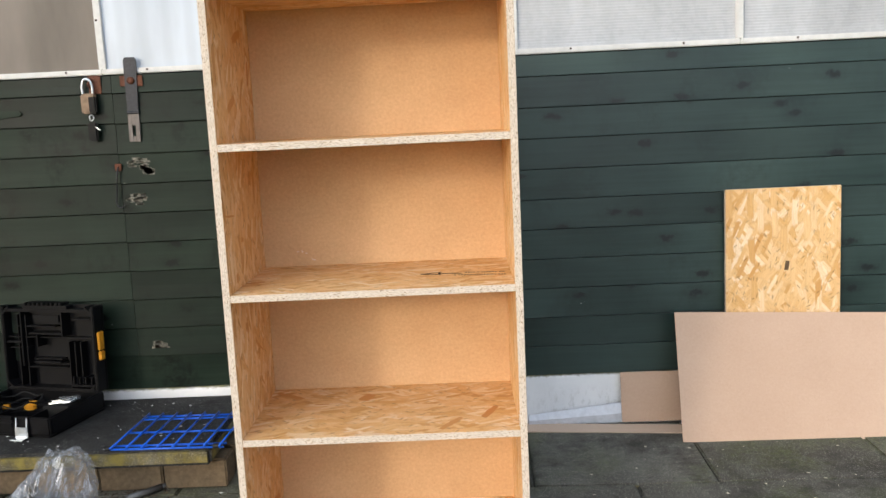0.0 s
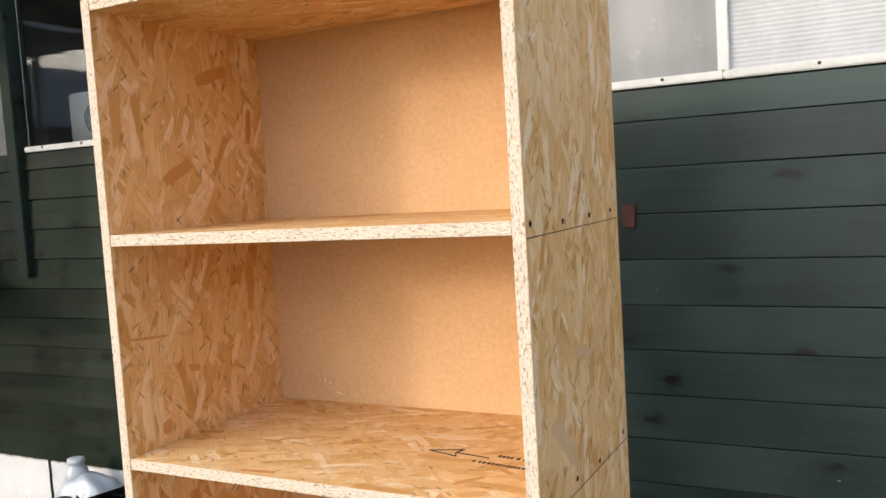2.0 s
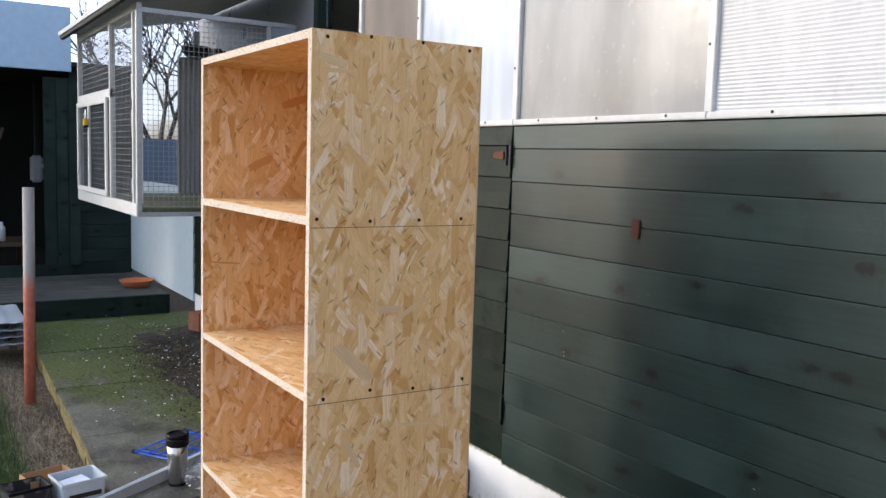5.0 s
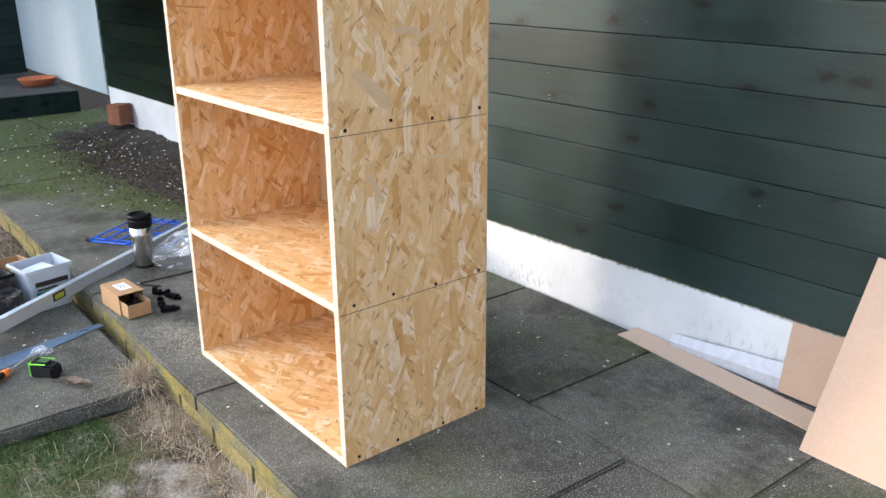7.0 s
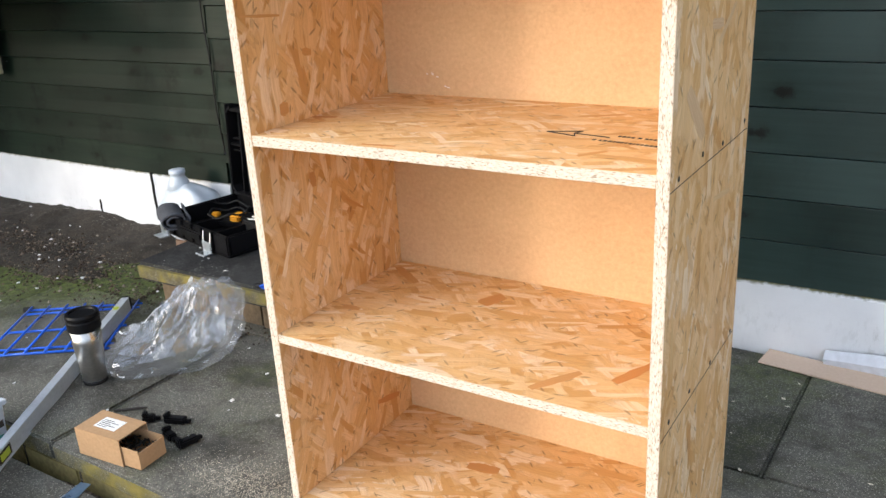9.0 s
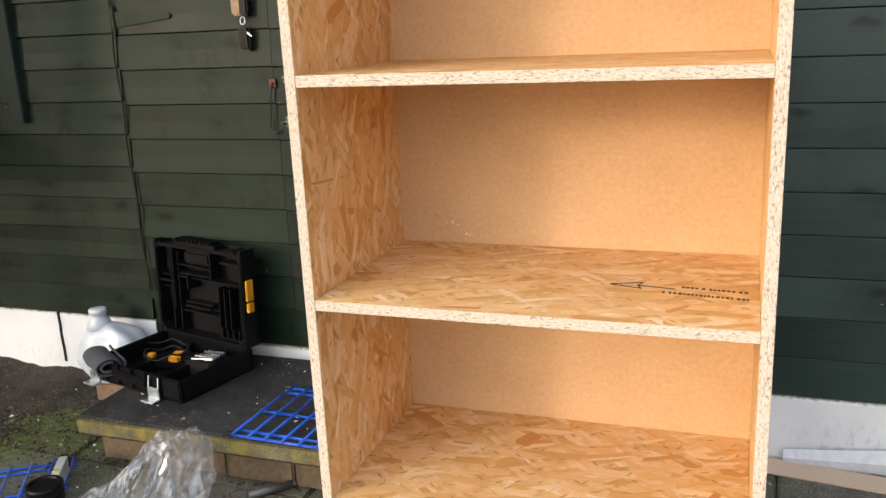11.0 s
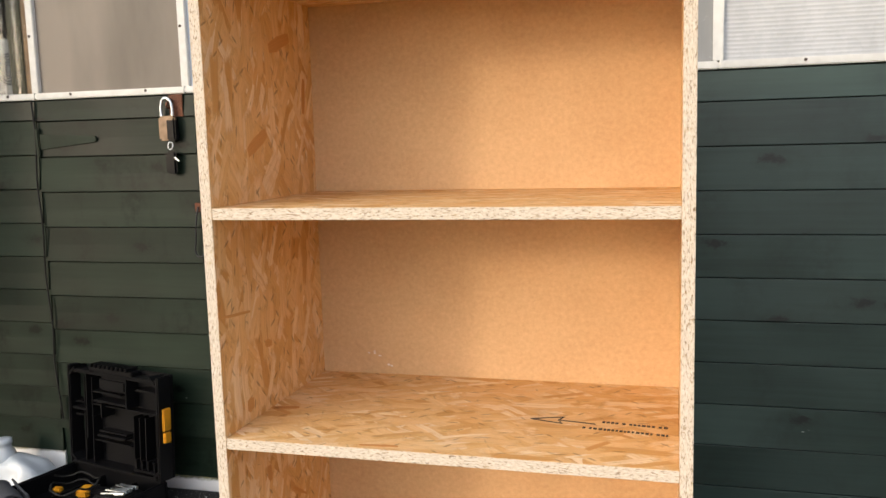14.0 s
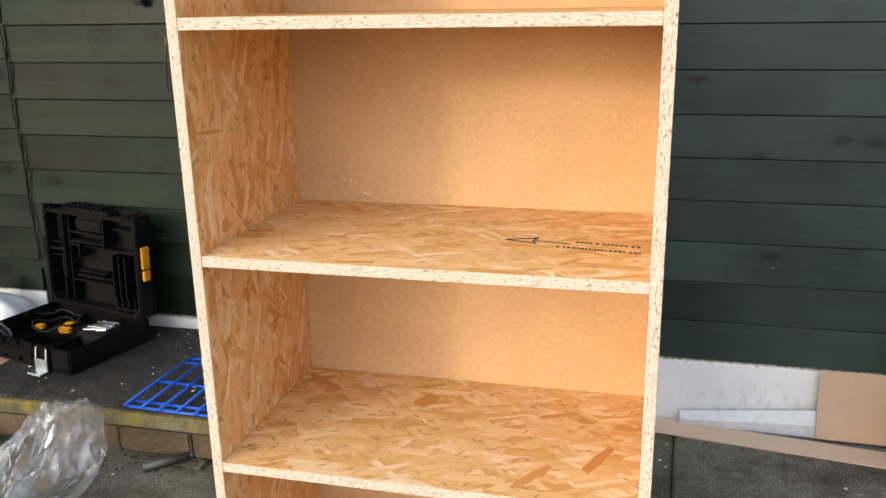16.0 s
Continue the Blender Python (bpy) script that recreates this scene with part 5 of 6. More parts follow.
solid("rusty_bracket", block(-0.017, 0.017, -0.006, 0.001, -0.028, 0.028, 0.002), plain("dark_red_rust", (0.085, 0.030, 0.022), 0.7, 0.2, vary=0.35, grain=160, bump=0.4), "small rusty bracket screwed to green boards", "bracket", pose(-0.022, WALL_Y, 1.093, 0, 4, 0))
for z in (1.298, 0.395):
    solid("hinge", block(-0.005, 0.005, -0.005, 0.002, -0.04, 0.04, 0.001), IRON, "black painted door hinge edge", "hinge", pose(-0.634, WALL_Y - 0.008, z), group="door hinges")
bm = bmesh.new()
prism(bm, [(0.0, -0.024), (0.0, 0.024), (0.20, 0.009), (0.208, 0.0), (0.20, -0.009)], 0.0, 0.004)
strap = thing("strap_hinge", "strap hinge painted over in green on the loft door", "hinge", pose(-1.822, WALL_Y - 0.007, 1.272, 0, -1.5, 0))
part("strap", bm, GREEN_DOOR, strap, at=pose(0, 0, 0, 90))
part("knuckle", block(-0.016, -0.001, -0.009, 0.002, -0.044, 0.044, 0.003), GREEN_DOOR, strap)
rs = thing("rusty_strap", "short rusty hinge strap on the green door edge", "hinge", pose(-0.70, WALL_Y - 0.0095, 1.300))
bm = bmesh.new()
prism(bm, [(-0.028, -0.010), (-0.034, 0.0), (-0.028, 0.010), (0.028, 0.015), (0.028, -0.015)], 0.0, 0.003)
part("leaf", bm, RUST, rs, at=pose(0, 0, 0, 90))
part("knuckle", block(0.042, 0.050, -0.006, 0.003, -0.036, 0.036, 0.002), IRON, rs, "black hinge knuckle")
CHIP = Mat("bare_chipped_paint", 0.8)
CHIP = CHIP.done(CHIP.ramp(CHIP.noise(CHIP.uv(), 120, 4), (0.35, (0.09, 0.09, 0.07)), (0.65, (0.24, 0.22, 0.18))))
for x, z, w, h in ((-1.20, 1.072, 0.040, 0.022), (-1.21, 0.940, 0.045, 0.020), (-1.19, 0.365, 0.034, 0.026), (-1.16, 1.045, 0.018, 0.012)):
    bm = bmesh.new()
    for k in range(26):
        a, r = rng.uniform(0, 6.28), rng.uniform(0, 1) ** 0.6
        cx, cz = r * w * math.cos(a), r * h * math.sin(a)
        s = rng.uniform(0.003, 0.010)
        box(bm, cx - s * 1.6, cx + s * 1.6, -0.0004, 0.0004, cz - s * 0.5, cz + s * 0.5)
    part("paint_chip", bm, CHIP, door_b, "bare wood where green paint has chipped", at=pose(x, WALL_Y - 0.0066, z))

cord = solid("hanging_cable", hose([(0.0, 0, 0.0), (0.006, -0.002, -0.12), (-0.004, 0, -0.25), (0.005, -0.003, -0.40), (-0.003, 0, -0.55), (0.010, -0.004, -0.72), (0.004, -0.002, -0.86), (0.014, -0.006, -0.94), (0.020, -0.004, -1.03)], 0.0030), None, "thin wavy black cable hanging on the green boards", "cable", pose(-1.842, WALL_Y - 0.012, 1.40))
cord.data.materials.append(RUBBER)
# fan unit inside, behind the clear pane
FANW = plain("cream_plastic", (0.72, 0.71, 0.68), 0.5, vary=0.05)
fan = thing("fan_unit", "white plastic fan unit behind the loft glass", "fan", pose(-2.19, 3.38, 1.43))
part("body", block(-0.085, 0.095, 0, 0.09, 0, 0.205, 0.008), FANW, fan)
bm = bmesh.new()
for r in (0.012, 0.022, 0.032, 0.042, 0.052):
    pts = [(r * math.cos(2 * math.pi * i / 28), r * math.sin(2 * math.pi * i / 28)) for i in range(29)]
    for (xa, za), (xb, zb) in zip(pts, pts[1:]):
        rod(bm, (xa, -0.001, za), (xb, -0.001, zb), 0.0026, 4)
part("grille", bm, plain("grey_slots", (0.12, 0.12, 0.12), 0.6), fan, "round grey fan grille", at=pose(0.055, 0, 0.10))
solid("inner_post", block(-2.06, -2.0, 3.30, 3.36, 0.25, 2.4, 0.003), plain("mossy_wood", (0.13, 0.12, 0.08), 0.8, vary=0.3), "greenish timber stud behind the glass", "post", kind="structure")
solid("inner_stud", block(-1.93, -1.875, 3.22, 3.26, 0.25, 2.4, 0.003), plain("bare_wood", (0.42, 0.27, 0.15), 0.7, vary=0.25), "bare timber stud behind the glass", "post", kind="structure")
solid("inner_shelf", block(-4.35, -1.86, 3.24, 3.60, 1.405, 1.428), INSIDE, "ledge inside loft window", "shelf", kind="structure")

# ---- aviary on the loft wall ----
GALV = plain("galvanised", (0.42, 0.44, 0.46), 0.45, 0.6, vary=0.2, grain=90)
WIRE = plain("wire", (0.30, 0.31, 0.32), 0.45, 0.7)
AX0, AX1, AY0, AZ0, AZ1 = -4.20, -2.57, 2.309, 0.968, 1.955
av = thing("aviary", "white-framed wire mesh aviary hung on the loft wall", "aviary", pose(AX1, AY0, AZ0))
LX, LY, LZ = AX0 - AX1, WALL_Y - 0.01 - AY0, AZ1 - AZ0


def bar(name, x0, x1, y0, y1, z0, z1, mat=None, parent=None, label=""):
    return part(name, block(x0, x1, y0, y1, z0, z1, 0.003), mat or WHITE, parent or av, label)


def mesh_net(along, a0, a1, z0, z1, at, pitch=0.025, r=0.0011):
    """Square wire netting in an upright plane."""
    bm = bmesh.new()
    for i in range(int((a1 - a0) / pitch) + 1):
        p = a0 + pitch * i
        c = (p, at) if along == "x" else (at, p)
        box(bm, c[0] - r, c[0] + r, c[1] - r, c[1] + r, z0, z1)
    for i in range(int((z1 - z0) / pitch) + 1):
        z = z0 + pitch * i
        if along == "x":
            box(bm, a0, a1, at - r, at + r, z - r, z + r)
        else:
            box(bm, at - r, at + r, a0, a1, z - r, z + r)
    return bm


bar("tray", LX, 0.0, 0.02, LY, 0.0, 0.03, plain("aviary_floor", (0.09, 0.10, 0.055), 0.9, vary=0.45, grain=60, bump=0.5), label="mossy boarded floor")
bar("sill", LX, 0.004, -0.004, 0.02, -0.012, 0.05)
for x in (0.0, -0.075, -0.62, LX + 0.035):
    bar("post", x - 0.028, x, 0.0, 0.03, 0.05, LZ + 0.06 * (x < -0.3))
bar("head_rail", LX, 0.0, 0.002, 0.028, LZ, LZ + 0.035)
bar("mid_rail", LX + 0.035, -0.62, -0.002, 0.028, 0.60, 0.645)
door = part("hatch", block(LX + 0.06, -0.66, -0.016, -0.004, 0.055, 0.085, 0.003), WHITE, av, "white-framed mesh hatch door")
for x0, x1, z0, z1 in ((LX + 0.06, LX + 0.10, 0.085, 0.57), (-0.70, -0.66, 0.085, 0.57), (LX + 0.06, -0.66, 0.57, 0.60), (-1.20, -1.16, 0.085, 0.57)):
    bar("hatch_rail", x0, x1, -0.016, -0.004, z0, z1, parent=door)
part("mesh", mesh_net("x", LX + 0.04, -0.03, 0.05, LZ, 0.012, 0.03), WIRE, av, "galvanised square wire mesh")
part("mesh", mesh_net("y", 0.03, 0.66, 0.012, LZ, -0.006), WIRE, av, "galvanised square wire mesh")
for y0, y1, z0, z1 in ((0.0, LY, -0.012, 0.010), (0.0, LY, LZ - 0.012, LZ + 0.012), (0.655, 0.68, 0.01, LZ - 0.012), (0.0, 0.022, 0.01, LZ - 0.012)):
    bar("edge_strip", -0.002, 0.010, y0, y1, z0, z1, GALV)
m = Mat("grey_sheet_metal", 0.22, 0.35)
GREYM = m.done(m.ramp(m.noise(m.uv(), 3, 4), (0.3, (0.24, 0.28, 0.33)), (0.7, (0.36, 0.40, 0.46))))
bar("side_sheet", -0.006, 0.004, 0.68, LY, 0.01, LZ - 0.012, GREYM, label="grey metal side sheet")
bm = bmesh.new()
for i in range(9):
    box(bm, 0.004, 0.007, LY - 0.016, LY - 0.010, 0.06 + 0.105 * i, 0.066 + 0.105 * i)
part("rivets", bm, GALV, av)
bm = bmesh.new()
prism(bm, [(0, 0), (LY + 0.09, 0.20), (LY + 0.09, 0.225), (0, 0.025)], 0, abs(LX) + 0.22)
part("roof", bm, plain("roof_sheet", (0.52, 0.53, 0.54), 0.55, vary=0.2), av, "grey sheet roof", at=Matrix(((0, 0, -1, 0.10), (1, 0, 0, -0.09), (0, 1, 0, LZ + 0.045), (0, 0, 0, 1))))
bar("roof_batten", LX - 0.08, 0.06, -0.085, -0.06, LZ + 0.02, LZ + 0.055, plain("dark_wood", (0.03, 0.03, 0.028), 0.8))
def corrugated(x0, y0, x1, y1, z0, z1, pitch=0.032, deep=0.004):
    """An upright fluted sheet between two plan points."""
    bm = bmesh.new()
    a, b = Vector((x0, y0, 0)), Vector((x1, y1, 0))
    d = (b - a).normalized()
    out = Vector((d.y, -d.x, 0))
    n = int((b - a).length / pitch * 6)
    rows = []
    for i in range(n + 1):
        p = a + (b - a) * i / n + out * deep * math.sin(2 * math.pi * i / 6)
        rows.append([bm.verts.new(p + out * o + Vector((0, 0, z))) for o, z in ((0, z0), (0.002, z0), (0.002, z1), (0, z1))])
    for p, q in zip(rows, rows[1:]):
        for i in range(4):
            bm.faces.new((p[i], p[(i + 1) % 4], q[(i + 1) % 4], q[i]))
    bm.faces.new(rows[0])
    bm.faces.new(rows[-1][::-1])
    return bm


FLUTED = plain("grey_fluted_sheet", (0.30, 0.30, 0.295), 0.5, vary=0.15)
part("end_sheet", corrugated(LX + 0.03, 0.63, LX + 0.03, LY - 0.01, 0.03, 0.955), FLUTED, av, "grey fluted sheet")
part("back_sheet", corrugated(LX + 0.04, LY - 0.012, -1.21, LY - 0.012, 0.03, 0.955), FLUTED, av, "grey fluted sheet")
bar("sheet_cap", LX + 0.02, -1.18, LY - 0.06, LY - 0.02, 0.957, 0.985, GREEN_DARK)
bar("inner_post", -1.20, -1.14, LY - 0.05, LY - 0.008, 0.03, LZ - 0.02, GREEN_DARK)
bar("inner_rail", -1.13, -0.03, LY - 0.03, LY - 0.012, 0.462, 0.480, GREEN_DARK)
for x in (-0.92, -0.70, -0.45):
    bar("inner_batten", x, x + 0.03, LY - 0.026, LY - 0.012, 0.03, 0.461, GREEN_DARK)
feeder = part("feeder", block(-1.14, -1.12, 0.60, 0.64, 0.97, LZ + 0.08), GALV, av, "hanging feeder hook")
bm = bmesh.new()
lathe(bm, [(0.02, 0.0), (0.06, 0.012), (0.088, 0.045), (0.092, 0.075), (0.086, 0.078), (0.05, 0.03)], 24, (-1.13, 0.62))
part("bowl", bm, BLACK, feeder, "black hanging bowl", smooth=True, at=pose(0, 0, 0.895))
me = hose([(-1.30, 0.55, 0.90), (-1.24, 0.58, 0.96), (-1.20, 0.60, 0.955), (-1.16, 0.62, 0.90)], 0.005)
me.materials.append(WHITE)
part("cord", me, None, feeder, "white cord")
bar("leg", -0.55, -0.49, LY - 0.06, LY - 0.02, -0.35, -0.013, plain("bare_pine", (0.42, 0.36, 0.22), 0.7, vary=0.2), label="bare pine bracket leg")
hang = thing("yellow_padlock", "yellow padlock hanging on the aviary hatch", "padlock", pose(AX1 - 1.18, AY0 - 0.03, AZ0 + 0.47))
part("body", block(-0.028, 0.028, -0.012, 0.012, -0.02, 0.028, 0.004), plain("lock_yellow", (0.72, 0.52, 0.03), 0.4), hang)
part("bumper", block(-0.029, 0.029, -0.013, 0.013, -0.026, -0.016, 0.002), BLACK, hang)
me = hose([(-0.016, 0, 0.025), (-0.016, 0, 0.06), (0, 0, 0.075), (0.016, 0, 0.06), (0.016, 0, 0.025)], 0.004)
me.materials.append(STEEL)
part("shackle", me, None, hang)

# ---- far end: pale panel, deck, shed ----
solid("wall_pale_panel", block(-6.46, -4.46, WALL_Y - 0.01, WALL_Y + 0.02, 0.19, 1.02), plain("pale_blue_board", (0.50, 0.58, 0.62), 0.55, vary=0.06, grain=20), "pale blue-grey painted boarding", "wall", kind="structure")
deck = tagged(new("deck"), "dark weathered timber deck with a boarded edge", "deck", kind="structure")
DECKM = cladding("deck_wood", (0.045, 0.048, 0.045), (0.105, 0.11, 0.10), 0.6, 0.3)
pm = to_mesh("plank", block(-0.073, 0.073, 0, 2.87, -0.03, 0, 0.003), DECKM)
for i in range(9):
    part("plank", pm, None, deck, at=pose(-5.155 - 0.15 * i, 0.25, 0.155))
part("fascia", block(-5.09, -5.075, 0.25, 3.12, 0.0, 0.150), GREEN_DARK, deck)
part("frame", block(-6.5, -5.10, 0.27, 3.12, -0.1, 0.124), DECKM, deck)
bm = bmesh.new()
lathe(bm, [(0.085, 0.0), (0.10, 0.004), (0.135, 0.052), (0.138, 0.058), (0.132, 0.060), (0.122, 0.050), (0.09, 0.012)], 36)
solid("terracotta_dish", bm, plain("terracotta", (0.48, 0.15, 0.06), 0.75, vary=0.15), "orange terracotta plant saucer on the deck", "saucer", pose(-5.54, 2.97, 0.1555), smooth=True)
bm = bmesh.new()
box(bm, -0.06, 0.06, -0.055, 0.055, 0, 0.13, 0, 0.008)
for v in bm.verts:
    v.co += 0.006 * noise.noise_vector(v.co * 18)
solid("brick_offcut", bm, plain("red_brick", (0.24, 0.10, 0.06), 0.9, vary=0.3, grain=90, bump=0.6), "weathered red half brick standing by the plinth", "brick", pose(-4.06, 3.06, 0.055, 0, 0, 24))

SX = -6.50
shed = thing("shed", "dark green timber shed, door standing open", "shed", pose(SX, 2.0, 0.15))
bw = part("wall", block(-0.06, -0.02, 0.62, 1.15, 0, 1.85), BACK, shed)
for i in range(16):
    part("board", block(-0.02, 0.0, 0.62, 1.15, PITCH * i + 0.001, PITCH * (i + 1) - 0.002, 0.002), GREEN_DARK, bw)
dl = part("door", block(0, 0.035, 0.40, 0.70, 0.08, 1.75, 0.004), GREEN_DARK, shed, "dark green door leaf standing open")
for i in range(3):
    part("door_board", block(0.035, 0.042, 0.405 + 0.1 * i, 0.495 + 0.1 * i, 0.09, 1.74, 0.002), GREEN_DARK, dl)
part("threshold", block(-0.03, 0.03, -1.5, 0.62, 0, 0.10, 0.004), GREEN_DARK, shed)
part("wall", block(-0.06, 0.0, -3.5, -0.9, 0, 1.85), GREEN_DARK, shed)
# near-black inner walls, floor and roof carry the unlit interior in their colour
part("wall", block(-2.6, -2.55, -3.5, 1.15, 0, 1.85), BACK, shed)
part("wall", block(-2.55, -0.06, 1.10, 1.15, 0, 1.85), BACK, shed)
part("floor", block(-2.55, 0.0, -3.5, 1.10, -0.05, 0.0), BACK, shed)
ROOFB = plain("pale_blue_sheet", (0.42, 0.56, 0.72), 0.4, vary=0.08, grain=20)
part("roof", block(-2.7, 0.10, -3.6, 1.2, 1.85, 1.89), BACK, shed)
part("fascia", block(0.10, 0.13, -3.6, 0.62, 1.80, 2.35, 0.004), ROOFB, shed, "pale blue sheet fascia")
rb = thing("shed_bench", "workbench inside the shed, its wood darkened for shade", "bench", pose(SX - 0.75, 1.75, 0.15))
# wood colour darkened for the shed's dim inside; handles and spacers share it
WOODD = plain("darkened_wood", (0.085, 0.06, 0.04), 0.8, vary=0.25)
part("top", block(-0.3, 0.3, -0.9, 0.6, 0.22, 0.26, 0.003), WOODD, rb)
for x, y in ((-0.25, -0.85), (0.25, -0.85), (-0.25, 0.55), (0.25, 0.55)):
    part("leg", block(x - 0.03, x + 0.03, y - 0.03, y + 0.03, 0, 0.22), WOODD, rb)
for i in range(7):
    bm = bmesh.new()
    r, h = rng.uniform(0.03, 0.05), rng.uniform(0.10, 0.2)
    lathe(bm, [(r, 0), (r, h * 0.7), (r * 0.45, h * 0.85), (r * 0.45, h)], 16)
    solid("bottle", bm, (PVC, plain("blue_bottle", (0.15, 0.25, 0.45), 0.4), FANW)[i % 3], "pale plastic bottle on the shed bench", "bottle", pose(SX - 0.6 + 0.1 * (i % 2), 1.45 + 0.11 * i, 0.4105), smooth=True, group="bottles in shed")
# white tank coloured grey, to read as standing in shade
dr = thing("white_tank", "white plastic tank, greyed for shade, hung inside the shed doorway", "tank", pose(SX - 0.9, 2.45, 0.95))
part("body", block(-0.05, 0.05, -0.05, 0.06, 0, 0.26, 0.02), plain("shade_greyed_plastic", (0.35, 0.35, 0.36), 0.5), dr)
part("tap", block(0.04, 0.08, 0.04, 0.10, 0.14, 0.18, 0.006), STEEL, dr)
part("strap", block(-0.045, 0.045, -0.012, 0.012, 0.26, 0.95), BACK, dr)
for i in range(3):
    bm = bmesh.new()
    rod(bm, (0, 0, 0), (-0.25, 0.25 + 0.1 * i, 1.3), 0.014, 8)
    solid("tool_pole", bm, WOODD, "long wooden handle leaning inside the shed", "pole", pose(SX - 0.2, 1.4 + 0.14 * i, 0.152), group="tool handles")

# painted pipe post
bm = bmesh.new()
rod(bm, (0, 0, -0.05), (-0.005, 0.012, 1.17), 0.029, 20)
m = Mat("worn_red_pipe", 0.55)
xyz = m.node("SeparateXYZ", 0, {0: m.pos()}).node
nz = m.noise(m.pos(), 9, 4)
f = m.step(m.math("ADD", xyz.outputs["Z"], m.math("MULTIPLY", nz, 0.10)), 0.58, 0.68)
red = m.ramp(m.noise(m.pos(), 30, 4), (0.3, (0.42, 0.11, 0.07)), (0.7, (0.52, 0.18, 0.12)))
pipe = thing("pipe_post", "upright red pipe post, grey at the top", "post", pose(-3.19, 1.885, -0.10))
part("pipe", bm, m.done(m.mix(f, red, (0.30, 0.27, 0.25))), pipe, smooth=True)
SHEETG = plain("chalky_sheet", (0.30, 0.33, 0.37), 0.6, vary=0.2)
# stacked sheets at the far end of the bed
for i in range(4):
    bm = bmesh.new()
    rows = []
    for k in range(41):
        x = -0.28 + 0.014 * k
        z = 0.0025 * math.sin(k * 1.05)
        rows.append([bm.verts.new((y, x, z + dz)) for y, dz in ((-0.35, 0), (0.35, 0), (0.35, 0.006), (-0.35, 0.006))])
    for a, b in zip(rows, rows[1:]):
        for q in range(4):
            bm.faces.new((a[q], a[(q + 1) % 4], b[(q + 1) % 4], b[q]))
    bm.faces.new(rows[0])
    bm.faces.new(rows[-1][::-1])
    solid("corrugated_sheet", bm, SHEETG, "pale grey corrugated sheet in a low stack", "roofing sheet", pose(-4.42, 1.70, 0.052 + 0.045 * i, 0, 0, 3 * math.sin(i * 2)), group="stacked sheets")
    for s in (-0.2, 0.2):
        solid("timber_spacer", block(-0.3, 0.3, -0.02, 0.02, -0.028, -0.004 + 0.004, 0.003), WOODD, "rough timber spacer under the sheets", "timber", pose(-4.42, 1.70 + s, 0.035 + 0.045 * i - (0.045 if i == 0 else 0.0) * 0, 0, 0, 0), group="timber spacers")

# ---- fence, tree and hedge beyond ----
fence = thing("far_fence", "pale blue boarded fence beyond the loft", "fence", pose(-9.6, 5.0, -0.1))
fb = to_mesh("fence_board", block(-0.012, 0.012, -0.07, 0.07, 0, 1.55, 0.003), plain("blue_fence", (0.12, 0.17, 0.25), 0.7, vary=0.2))
for i in range(40):
    part("fence_board", fb, None, fence, at=pose(0, -2.9 + 0.148 * i, 0))
BARK = plain("bark", (0.055, 0.045, 0.036), 0.9, vary=0.3)


def bare_tree(at, height, seed, label):
    r = random.Random(seed)
    root = thing("bare_tree", label, "tree", at)
    bm = bmesh.new()
    tips = []

    def grow(p, d, length, rad, depth):
        q = p + d * length
        rod(bm, p, q, rad, 5 if depth < 3 else 3, rad * 0.68)
        if depth == 6:
            tips.append(q)
            return
        for _ in range(3 if depth < 4 else 2):
            nd = (d + Vector((r.uniform(-0.8, 0.8), r.uniform(-0.8, 0.8), r.uniform(-0.25, 0.55)))).normalized()
            grow(q - d * length * r.uniform(0, 0.25), nd, length * r.uniform(0.62, 0.82), rad * 0.62, depth + 1)

    grow(Vector((0, 0, 0)), Vector((0, 0, 1)), height * 0.26, height * 0.014, 0)
    part("crown", bm, BARK, root)
    bm = bmesh.new()
    for q in tips:
        if q.z < height * 0.55:
            for _ in range(5):
                c = q + Vector((r.uniform(-0.2, 0.2), r.uniform(-0.2, 0.2), r.uniform(-0.2, 0.2)))
                u, w = Vector((r.uniform(-1, 1), r.uniform(-1, 1), r.uniform(-1, 1))) * 0.05, Vector((r.uniform(-1, 1), r.uniform(-1, 1), r.uniform(-1, 1))) * 0.03
                bm.faces.new([bm.verts.new(c + k) for k in (u, w, -u, -w)])
    part("leaves", bm, plain("dark_leaves", (0.03, 0.05, 0.02), 0.6, vary=0.4), root)


bare_tree(pose(-12.5, 4.9, -0.1), 5.5, 5, "bare winter tree with ivy behind the fence")
bare_tree(pose(-13.5, 7.2, -0.1), 6.5, 9, "bare winter tree with dark lower leaves")

# ---- loose dirt, chips, straw and grass ----
def scatter(name, label, count, place, shape, material, seed, category):
    """Many small pieces in one mesh."""
    r = random.Random(seed)
    verts, faces = [], []
    for _ in range(count):
        shape(r, place(r), verts, faces)
    me = bpy.data.meshes.new(name)
    me.from_pydata(verts, [], faces)
    me.uv_layers.new(name="UVMap")
    me.materials.append(material)
    return tagged(new(name, me), label, category, kind="stuff")


def chip(lo, hi, flat=0.3):
    def make(r, p, verts, faces):
        s, a = r.uniform(lo, hi), r.uniform(0, 6.28)
        ca, sa, k = math.cos(a) * s, math.sin(a) * s, r.uniform(0.2, 0.9)
        n, h = len(verts), s * flat
        for u, v, z in ((1, 0, 0), (0, k, 0), (-1, 0, 0), (0, -k, 0), (0.1, 0.1, h)):
            verts.append((p[0] + ca * u - sa * v, p[1] + sa * u + ca * v, p[2] + z))
        faces.extend(((n, n + 1, n + 4), (n + 1, n + 2, n + 4), (n + 2, n + 3, n + 4), (n + 3, n, n + 4), (n, n + 3, n + 2, n + 1)))
    return make


